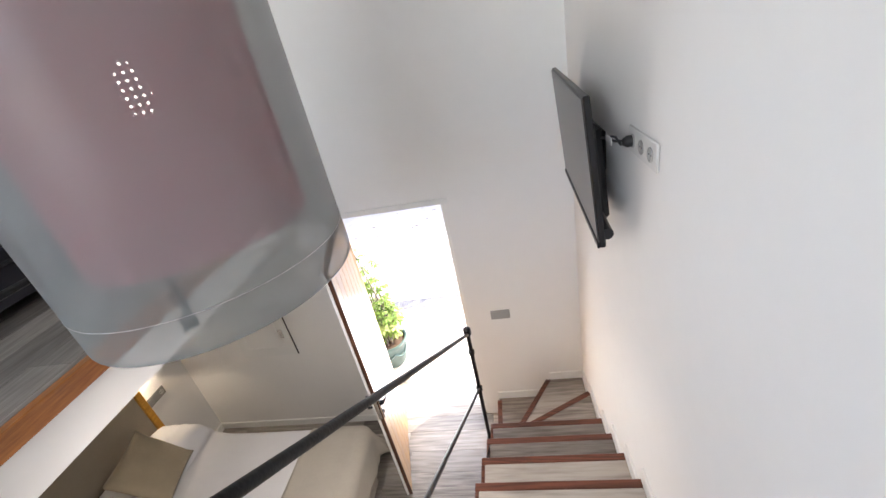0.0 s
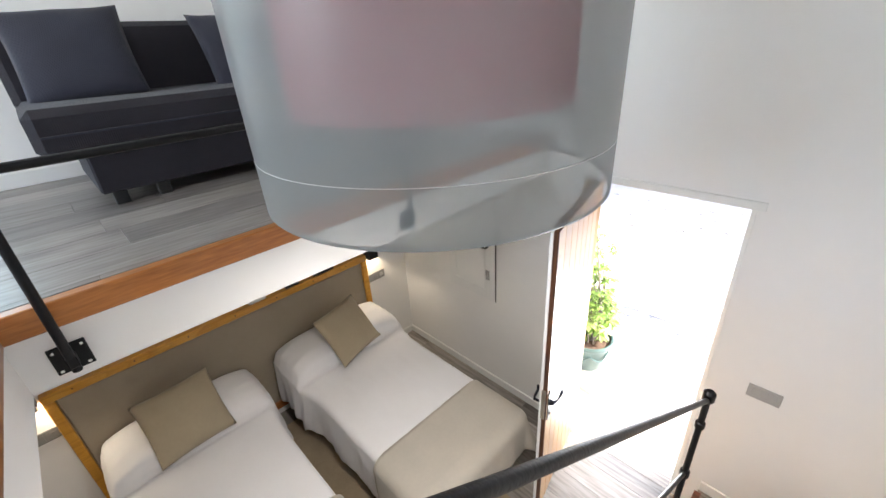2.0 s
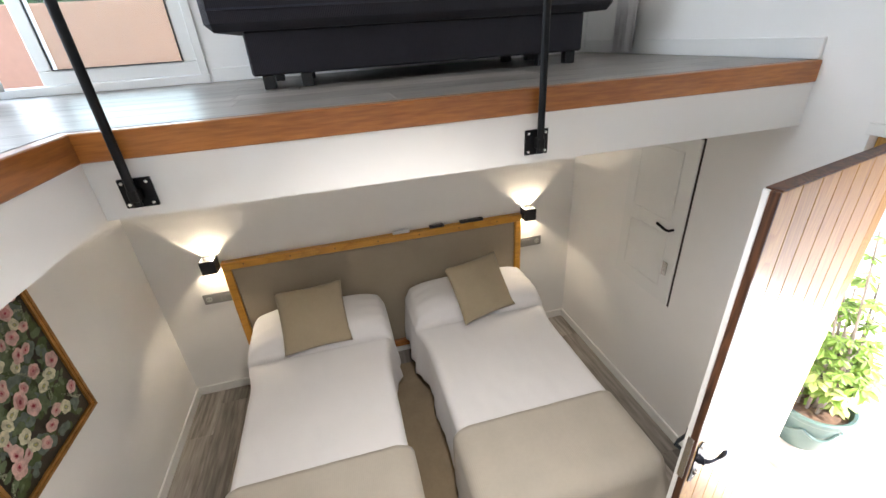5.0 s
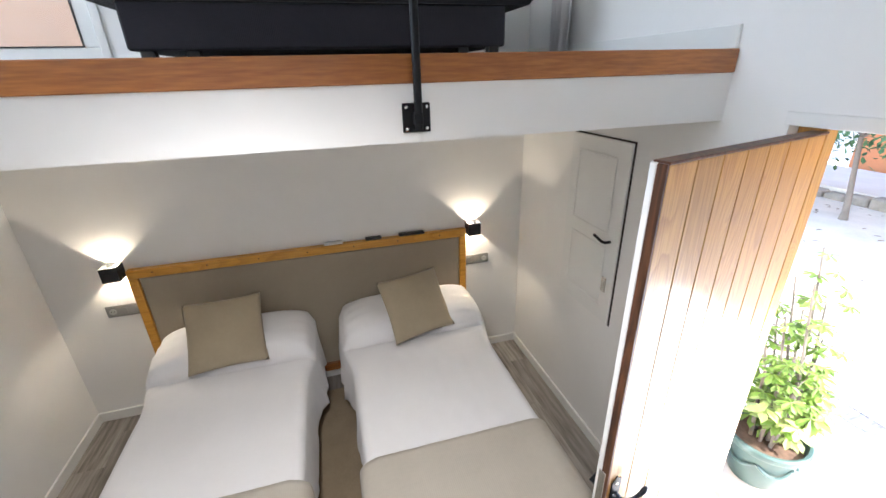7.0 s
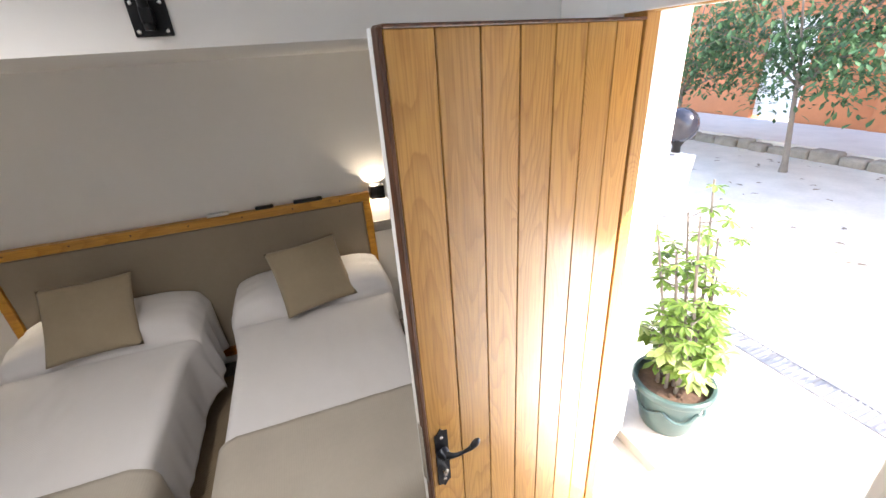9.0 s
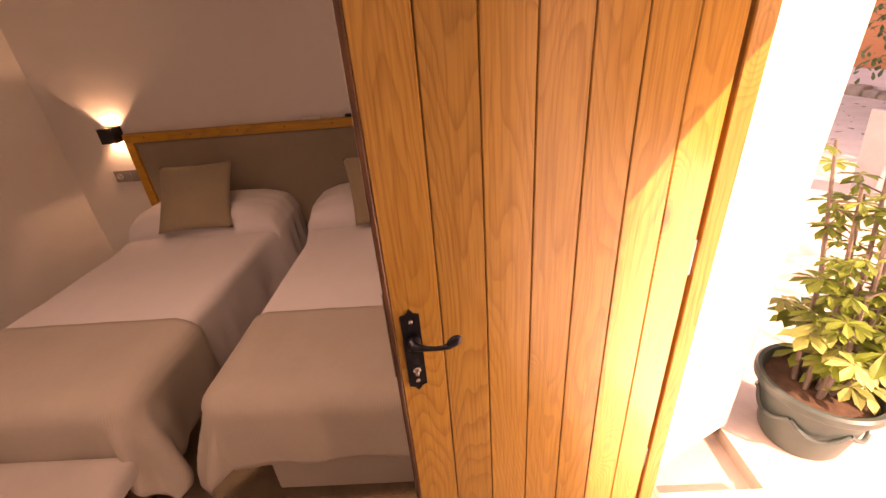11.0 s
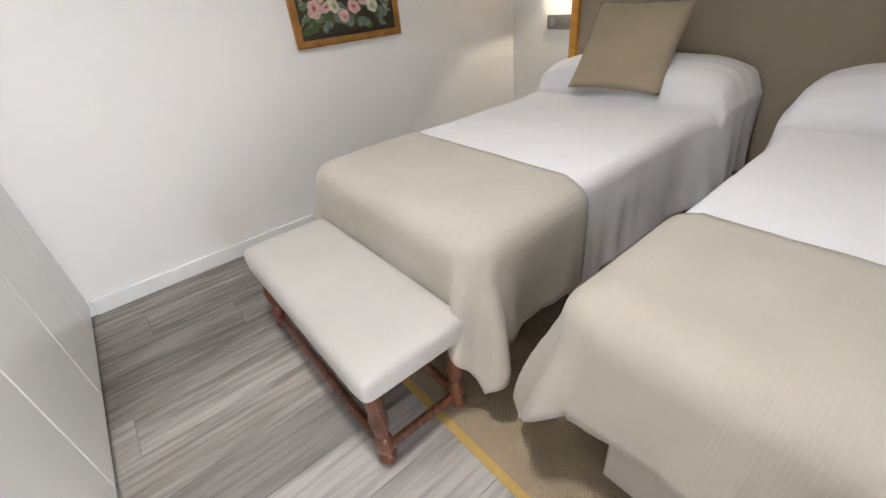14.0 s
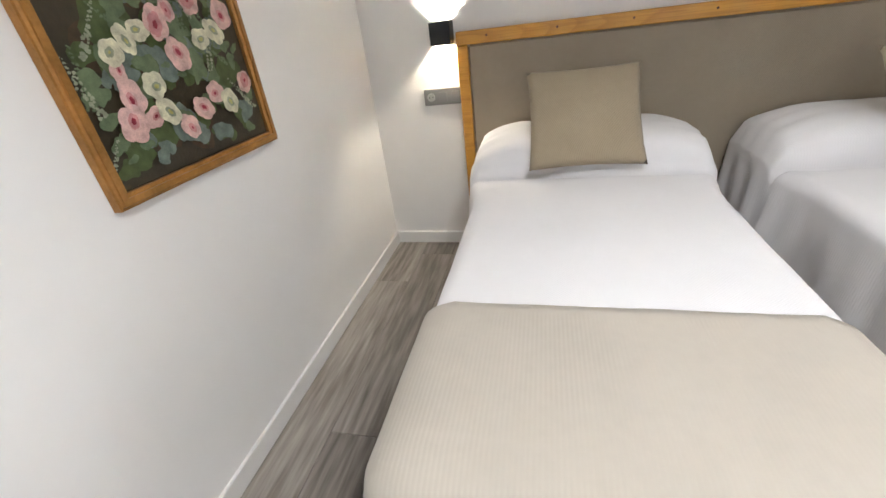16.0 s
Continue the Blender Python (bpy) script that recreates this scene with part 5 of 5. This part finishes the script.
# ---- sofa on the mezzanine ----
sofa = thing("sofa_bed", (-2.6, 1.5, ZF), "charcoal fabric sofa bed with navy cushions", "sofa")
SY0, SY1 = 0.60, 2.42
part("seat", boxes(((-2.86, SY0, ZF + 0.225), (-2.17, SY1, ZF + 0.40)), b=0.03), SOFACLOTH, sofa, "thick charcoal seat mattress")
part("piping", boxes(((-2.171, SY0 + 0.03, ZF + 0.30), (-2.164, SY1 - 0.03, ZF + 0.308))), SOFACUSHION, sofa)
part("base", boxes(((-2.80, 0.73, ZF + 0.055), (-2.21, 2.28, ZF + 0.2245)), b=0.008), SOFACLOTH, sofa, "charcoal storage base")
bm = boxes(((-0.08, SY0, 0), (0.08, SY1, 0.36)), b=0.03)
bm.transform(Matrix.Translation((-2.88, 0, ZF + 0.35)) @ Matrix.Rotation(radians(-10), 4, "Y"))
part("backrest", bm, SOFACLOTH, sofa, "charcoal backrest")
for x in (-2.70, -2.25):
    for y in (0.79, 0.95, 2.08, 2.23):
        part("leg", boxes(((x - 0.025, y - 0.025, ZF), (x + 0.025, y + 0.025, ZF + 0.0545)), b=0.003), BLACK_PLASTIC, sofa, "short black leg")
cushion("sofa_cushion", (-2.66, 0.87, ZF + 0.570), (0.06, 0.42, 0.02), (-0.19, 0.0, 0.39), (0.45, 0.42), 0.075, SOFACUSHION, "dark navy cushion on the sofa", "sofa cushions")
cushion("sofa_cushion", (-2.67, 1.62, ZF + 0.545), (0.0, 0.42, 0.0), (-0.22, 0.0, 0.36), (0.46, 0.44), 0.075, SOFACUSHION, "dark navy cushion on the sofa", "sofa cushions")

# ---- balcony door ----
UP = material("white_window_profile", (0.78, 0.78, 0.76), 0.35, vary=0.02, scale=3)
GASKET = material("black_rubber_gasket", (0.015, 0.012, 0.012), 0.6)


def sash(name, w, h, m, parent, label):
    """A glazed sash in its own plane: along x, upright z."""
    s = 0.07

    def put(n, bm, mat, lab="", par=None):
        bm.transform(m)
        return part(n, bm, mat, par or parent, lab)
    rows = (((0, -0.03, 0), (w, 0.03, s)), ((0, -0.03, h - s), (w, 0.03, h)), ((0, -0.03, s + 0.0005), (s, 0.03, h - s - 0.0005)), ((w - s, -0.03, s + 0.0005), (w, 0.03, h - s - 0.0005)))
    for lo, hi in rows:
        put("sash_rail", boxes((lo, hi), b=0.005), UP)
    g = boxes(((s, 0.026, s), (w - s, 0.034, s + 0.007)), ((s, 0.026, h - s - 0.007), (w - s, 0.034, h - s)), ((s, 0.026, s + 0.0075), (s + 0.007, 0.034, h - s - 0.0075)), ((w - s - 0.007, 0.026, s + 0.0075), (w - s, 0.034, h - s - 0.0075)))
    put("gasket", g, GASKET, "black rubber gasket")
    p = put("pane", boxes(((s - 0.005, -0.004, s - 0.005), (w - s + 0.005, 0.004, h - s + 0.005))), GLASS, "clear glass pane")
    p.visible_shadow = False
    return p


win = thing("window_1", (XW - 0.1, -0.45, ZF), "white two-leaf glazed balcony door, one leaf ajar", "window", kind="structure")
for lo, hi in (((XW - 0.12, -1.30, ZF), (XW + 0.012, 0.38, ZF + 0.045)), ((XW - 0.12, -1.30, 4.30), (XW + 0.012, 0.38, 4.35)), ((XW - 0.12, -1.30, ZF + 0.0455), (XW + 0.012, -1.255, 4.2995)), ((XW - 0.12, 0.335, ZF + 0.0455), (XW + 0.012, 0.38, 4.2995))):
    part("frame", boxes((lo, hi), b=0.004), UP, win)
south_sash = Matrix.Translation((XW - 0.03, -1.252, ZF + 0.048)) @ Matrix.Rotation(radians(90 - 20), 4, "Z") @ Matrix.Diagonal((1, -1, 1, 1))
north_sash = Matrix.Translation((XW - 0.04, -0.455, ZF + 0.048)) @ Matrix.Rotation(radians(90), 4, "Z") @ Matrix.Diagonal((1, -1, 1, 1))
sash("sash", 0.787, 1.97, north_sash, win, "")
sash("sash", 0.787, 1.97, south_sash, win, "")
# frame of the assumed south opening, never in view
win2 = thing("assumed_window", (-1.4, YS2 - 0.1, 2.95), "white framed window assumed in the unseen upper wall", "window", kind="structure")
for lo, hi in (((-2.35, YS2 - 0.14, 2.95), (-0.45, YS2 - 0.08, 3.01)), ((-2.35, YS2 - 0.14, 4.19), (-0.45, YS2 - 0.08, 4.25)), ((-2.35, YS2 - 0.14, 3.0105), (-2.29, YS2 - 0.08, 4.1895)), ((-0.51, YS2 - 0.14, 3.0105), (-0.45, YS2 - 0.08, 4.1895)), ((-1.43, YS2 - 0.14, 3.0105), (-1.37, YS2 - 0.08, 4.1895))):
    part("frame", boxes((lo, hi), b=0.004), UP, win2)

# white curtain hanging in the corner behind the sofa
bm = bmesh.new()
g = []
for i in range(25):
    f = i / 24
    row = []
    for z in (ZF + 0.012, ZF + 0.5, ZF + 1.2, ZF + 1.9):
        row.append(bm.verts.new((-2.62 + 0.15 * f, YN - 0.06 - 0.022 * math.sin(f * 19) - 0.01 * math.sin(f * 47 + z), z)))
    g.append(row)
for a, c in zip(g, g[1:]):
    for k in range(3):
        bm.faces.new((a[k], a[k + 1], c[k + 1], c[k]))
curtain = thing("curtain", (-2.55, YN - 0.06, ZF), "narrow white curtain hanging in the corner", "curtain")
thick_cloth("panel", bm, SHEET, curtain, "")
part("rod", tube(bmesh.new(), [(-2.66, YN - 0.06, ZF + 1.905), (-2.43, YN - 0.06, ZF + 1.905), (-2.43, YN - 0.001, ZF + 1.905)], 0.008, 8), IRON, curtain)

# ---- outside: courtyard, balcony, trees ----
bm = bmesh.new()
prism(bm, [(-60, NT), (60, NT), (60, 90), (-60, 90)], -0.3, -0.05)
prism(bm, [(-60, -90), (60, -90), (60, NT), (-60, NT)], -0.5, -0.121)
structure("ground", bm, GROUND, "pale dusty gravel of the courtyard", "ground")
structure("terrace", boxes(((-30, 10.25, -0.3), (20, 12.25, 0.12))), PAVE, "raised pale concrete walk before the orange house", "terrace")
kerb = thing("kerb", (-3, 10.1, 0), "rough weathered stone kerb of the raised walk", "kerb", kind="structure")
x = -12.0
while x < 6:
    w = random.uniform(0.18, 0.5)
    part("stone", boxes(((x + 0.01, 10.0 + random.uniform(-0.03, 0.03), -0.1), (x + w - 0.01, 10.248, 0.10 + random.uniform(-0.05, 0.04))), b=0.03), KERB, kerb)
    x += w
drain = thing("drain_channel", (-0.8, 4.69, 0), "galvanised slotted drain grating in the courtyard", "drain")
part("frame", boxes(((-2.2, 4.60, -0.05), (1.2, 4.612, -0.042)), ((-2.2, 4.768, -0.05), (1.2, 4.78, -0.042))), DRAIN, drain)
part("channel", boxes(((-2.2, 4.6125, -0.0495), (1.2, 4.7675, -0.0485))), SILVER_PLASTIC, drain, "dark channel below the grating")
bar = box(bmesh.new(), (-0.008, -0.077, -0.0482), (0.008, 0.077, -0.041), 0.002)
first = part("bar", bar, DRAIN, drain)
first.matrix_parent_inverse = drain.matrix_basis.inverted() @ Matrix.Translation((-2.18, 4.69, 0))
for k in range(1, 96):
    b2 = first.copy()
    scene.collection.objects.link(b2)
    b2.matrix_parent_inverse = drain.matrix_basis.inverted() @ Matrix.Translation((-2.18 + k * 0.035, 4.69, 0))

house = thing("orange_house", (-4, 14, 0), "long terracotta-rendered house across the courtyard", "house")
part("wall", boxes(((-16, 12.6, 0), (-7.6, 13.0, 6.25)), ((-6.55, 12.6, 0), (12, 13.0, 6.25)), ((-7.6, 12.6, 2.2), (-6.55, 13.0, 6.25))), TERRACOTTA, house)
part("roof", boxes(((-16.3, 12.3, 6.25), (12.3, 16, 6.42)), b=0.02), KERB, house)
part("door", boxes(((-7.6, 12.72, 0.12), (-6.55, 12.78, 2.2)), b=0.01), TRIM_WHITE, house, "white painted door")
part("pillar", boxes(((-5.0, 12.2, 0.12), (-4.55, 12.6, 6.25)), b=0.01), TERRACOTTA, house)
structure("house_wall_outside", boxes(((XW - 3, NT, -0.1), (-1.46, NT + 0.02, 4.75)), ((-0.27, NT, -0.1), (6, NT + 0.02, 4.75)), ((-1.46, NT, 2.13), (-0.27, NT + 0.02, 4.75))), PLASTER_OUT, "pale plastered outside of the house", "wall")


def leaf_blade(bm, at, way, up, ln, wd):
    """One leaf: a folded blade of four faces."""
    way = way.normalized()
    side = way.cross(up).normalized()
    nrm = side.cross(way)
    rows = []
    for f, w, drop in ((0.32, 0.30, 0.01), (0.72, 0.50, 0.05)):
        m = at + way * ln * f - nrm * ln * drop
        rows.append([bm.verts.new(m + side * wd * w + nrm * wd * 0.12), bm.verts.new(m), bm.verts.new(m - side * wd * w + nrm * wd * 0.12)])
    b0, tip = bm.verts.new(at), bm.verts.new(at + way * ln - nrm * ln * 0.13)
    a, c = rows
    for f in ((b0, a[1], a[0]), (b0, a[2], a[1]), (a[0], a[1], c[1], c[0]), (a[1], a[2], c[2], c[1]), (c[0], c[1], tip), (c[1], c[2], tip)):
        bm.faces.new(f)


def tree(place, height, spread, crown_from, leaves, seed, label, leaf=0.09, lean=(0.0, 0.0)):
    rnd2 = random.Random(seed)
    base = Vector(place)
    t = thing("tree", place, label, "tree", "courtyard trees")
    bm = bmesh.new()
    top = base + Vector((lean[0], lean[1], crown_from))
    pts = [base + (top - base) * f + Vector((rnd2.uniform(-0.03, 0.03), rnd2.uniform(-0.03, 0.03), 0)) for f in (0, 0.12, 0.4, 0.7, 1.0)]
    r0 = 0.014 * height
    tube(bm, pts, r0, 10, [r0 * 1.5, r0 * 1.05, r0 * 0.9, r0 * 0.8, r0 * 0.7])
    part("trunk", bm, BARK, t, smooth=True)
    tips = []
    for k in range(9):
        limbs = bmesh.new()
        a = k * 2.4 + rnd2.uniform(-0.4, 0.4)
        rise = rnd2.uniform(0.15, 1.0)
        end = top + Vector((math.cos(a) * spread * rnd2.uniform(0.55, 1), math.sin(a) * spread * rnd2.uniform(0.55, 1), (height - crown_from) * rise))
        mid = top.lerp(end, 0.5) + Vector((0, 0, 0.12 * spread))
        tube(limbs, [top, mid, end], 0.02, 6, [r0 * 0.5, r0 * 0.28, r0 * 0.1])
        for f in (0.35, 0.6, 0.8, 1.0):
            c = top.lerp(mid, f * 2) if f < 0.5 else mid.lerp(end, f * 2 - 1)
            for j in range(2):
                q = c + Vector((rnd2.gauss(0, 0.25), rnd2.gauss(0, 0.25), rnd2.gauss(0, 0.18))) * spread
                tube(limbs, [c, c.lerp(q, 0.5) + Vector((0, 0, 0.03)), q], 0.01, 5, [r0 * 0.14, r0 * 0.1, r0 * 0.05])
                tips.append(q)
        part("limb", limbs, BARK, t)
    crown = bmesh.new()
    for k in range(leaves):
        c = rnd2.choice(tips)
        at = c + Vector((rnd2.gauss(0, 0.14), rnd2.gauss(0, 0.14), rnd2.gauss(-0.04, 0.12))) * spread
        way = Vector((rnd2.uniform(-1, 1), rnd2.uniform(-1, 1), rnd2.uniform(-0.9, 0.35)))
        leaf_blade(crown, at, way, Vector((0.05, 0.03, 1)), leaf * rnd2.uniform(0.7, 1.3), leaf * 0.45)
    me = bpy.data.meshes.new("crown")
    crown.to_mesh(me)
    crown.free()
    me.materials.append(LEAF2)
    ob = new("crown", me)
    ob.parent = t
    ob.matrix_parent_inverse = t.matrix_basis.inverted()
    return t


tree((-4.35, 9.05, -0.05), 3.1, 1.5, 1.25, 3600, 3, "slender orchard tree with a loose green crown", 0.13, (-0.14, 0.0))
tree((-6.9, 9.5, -0.05), 3.0, 1.3, 1.0, 2600, 8, "young orchard tree with low leafy branches", 0.13)
tree((-1.6, 10.4, 0.1), 3.6, 1.7, 1.5, 3000, 12, "green orchard tree before the orange house", 0.13)
# unseen tree, put up-sun so its crown casts shade on the gravel
tree((1.6, 8.2, -0.05), 3.8, 1.8, 1.6, 3000, 15, "broad tree added out of view to shade the courtyard", 0.13)

litter = bmesh.new()
rl = random.Random(9)
for k in range(130):
    a = rl.uniform(0, 6.28)
    leaf_blade(litter, Vector((rl.uniform(-8, 0.5), 6.2 + 3.7 * rl.random() ** 0.8, -0.044)), Vector((math.cos(a), math.sin(a), 0.05)), Vector((0.1, 0.05, 1)), rl.uniform(0.05, 0.12), rl.uniform(0.03, 0.055))
solid("fallen_leaves", litter, material("dry_brown_leaves", (0.26, 0.21, 0.16), 0.8, vary=0.4, scale=4), "dry brown leaves scattered over the gravel", "leaves", kind="stuff")

# balcony and the trees beyond it
balcony = thing("balcony", (-3.8, -0.5, 2.2), "balcony with a salmon rendered parapet", "balcony", kind="structure")
part("slab", boxes(((-4.5, -3.0, 2.05), (XW - 0.221, 2.6, 2.235))), PAVE, balcony)
part("parapet", boxes(((-4.5, -3.0, 2.2355), (-4.35, 2.6, 2.83)), b=0.01), PINKWALL, balcony, "salmon rendered parapet")
part("side_wall", boxes(((-4.349, 1.0, 2.2355), (XW - 0.221, 1.12, 3.2)), b=0.01), PINKWALL, balcony, "salmon rendered side wall")
for i, (x, y, h, s, n, seed) in enumerate(((-8.0, -1.2, 6.2, 2.6, 6000, 21), (-9.5, 1.2, 6.8, 2.6, 5000, 22), (-8.6, -4.2, 6.5, 2.6, 4500, 23))):
    tree((x, y, -0.12), h, s, 2.2, n, seed, "tall garden tree beyond the balcony", 0.22)

# ---- potted plant beside the entrance ----
PP = Vector((-1.415, 3.65, -0.05))
pot = thing("potted_plant", PP, "umbrella plant in a large green-grey pot on the gravel", "plant")
prof = [(0.131, 0.0), (0.141, 0.0185), (0.157, 0.110), (0.172, 0.203), (0.186, 0.267), (0.207, 0.272), (0.214, 0.285), (0.214, 0.308), (0.205, 0.317), (0.190, 0.314), (0.183, 0.285), (0.178, 0.267)]
vessel = part("pot", turned(bmesh.new(), prof, 36, PP), POT, pot, "green-grey plastic pot with a rolled rim", True)
for k in range(6):
    a0 = 2 * math.pi * k / 6
    pts = [PP + Vector((math.cos(a0 + f * 1.047) * (0.175 + 0.004 * math.sin(f * math.pi)), math.sin(a0 + f * 1.047) * (0.175 + 0.004 * math.sin(f * math.pi)), 0.200 - 0.05 * math.sin(f * math.pi))) for f in (0, 0.17, 0.33, 0.5, 0.67, 0.83, 1)]
    part("garland", tube(bmesh.new(), pts, 0.009, 8), POT, vessel, "moulded swag on the pot")
part("soil", turned(bmesh.new(), [(0.178, 0.26), (0.178, 0.275), (0.09, 0.282), (0.02, 0.285)], 24, PP), SOIL, pot, "dry brown soil")
rp = random.Random(4)
heads = []
for k in range(19):
    a, r = rp.uniform(0, 6.28), rp.uniform(0.02, 0.10)
    h = 0.16 + 0.95 * (k / 18) ** 1.1 + rp.uniform(-0.04, 0.04)
    spread = rp.uniform(0.05, 0.15) * (1.25 - 0.75 * k / 18)
    b0 = PP + Vector((math.cos(a) * r, math.sin(a) * r, 0.265))
    pts = [b0, b0 + Vector((math.cos(a) * spread * 0.5, math.sin(a) * spread * 0.5, h * 0.5)), b0 + Vector((math.cos(a) * spread - 0.10 * h, math.sin(a) * spread + 0.02 * h, h))]
    stem = tube(bmesh.new(), pts, 0.008, 6, [0.011, 0.008, 0.005])
    for f in np.arange(0.34, 1.01, 0.09):
        p = pts[0].lerp(pts[1], f * 2) if f < 0.5 else pts[1].lerp(pts[2], f * 2 - 1)
        aa = rp.uniform(0, 6.28)
        tip = p + Vector((math.cos(aa), math.sin(aa), 0.35)) * rp.uniform(0.05, 0.11)
        tube(stem, [p, tip], 0.003, 5)
        heads.append(tip)
    part("stem", stem, BARK, pot)
foliage, pale = bmesh.new(), bmesh.new()
for c in heads:
    low = c.z < PP.z + 0.62
    n = rp.randint(6, 9)
    ln = rp.uniform(0.075, 0.115) if low else rp.uniform(0.05, 0.085)
    t0 = rp.uniform(0, 6.28)
    into = pale if low and rp.random() < 0.6 else foliage
    for j in range(n):
        a = t0 + 2 * math.pi * j / n
        leaf_blade(into, c, Vector((math.cos(a), math.sin(a), rp.uniform(-0.5, 0.12))), Vector((0.01, 0.02, 1)), ln * rp.uniform(0.8, 1.1), ln * 0.40)
part("leaves", foliage, LEAF, pot, "whorls of glossy green leaves")
part("pale_leaves", pale, LEAF_PALE, pot, "pale yellow-green variegated leaves")

# tall planter further along the wall
tall = thing("tall_planter", (-3.9, 6.2, -0.05), "tall pale square planter with a dark glazed ball", "planter")
bm = bmesh.new()
o = boxes(((-0.16, -0.16, 0), (0.16, 0.16, 0.75)), b=0.01)
for v in o.verts:
    k = 0.72 + 0.28 * v.co.z / 0.75
    v.co.x *= k
    v.co.y *= k
o.transform(Matrix.Translation((-3.9, 6.2, -0.05)))
part("body", o, material("pale_grey_fibre_cement", (0.35, 0.37, 0.42), 0.6, vary=0.12), tall)
ball = bmesh.new()
bmesh.ops.create_uvsphere(ball, u_segments=24, v_segments=14, radius=0.2)
ball.transform(Matrix.Translation((-3.9, 6.2, 1.05)))
part("ball", ball, material("dark_glazed_ceramic", (0.03, 0.03, 0.04), 0.12, vary=0.1), tall, "dark glossy glazed ball", True)
part("neck", turned(bmesh.new(), [(0.05, 0.731), (0.045, 0.80), (0.09, 0.88)], 16, (-3.9, 6.2, 0)), IRON, tall, smooth=True)

# ---- planks of the floors ----
plank_floor(floor, (XW, YS, XE, YN), 0.0, 0, 0.19, 1.22, PLANK_X)
plank_floor(floor, (-1.208, YN, -0.362, 2.948), 0.0, 0, 0.19, 1.22, PLANK_X)
plank_floor(upper_floor, (XW, YS2, FX - 0.03, YN), ZF, 1, 0.19, 1.22, PLANK_Y)
plank_floor(upper_floor, (FX - 0.03, YS2, SX - 0.012, FY - 0.03), ZF, 1, 0.19, 1.22, PLANK_Y)
plank_floor(upper_floor, (SX - 0.012, YS2, XE, Y_TOP - 0.03), ZF, 1, 0.19, 1.22, PLANK_Y)
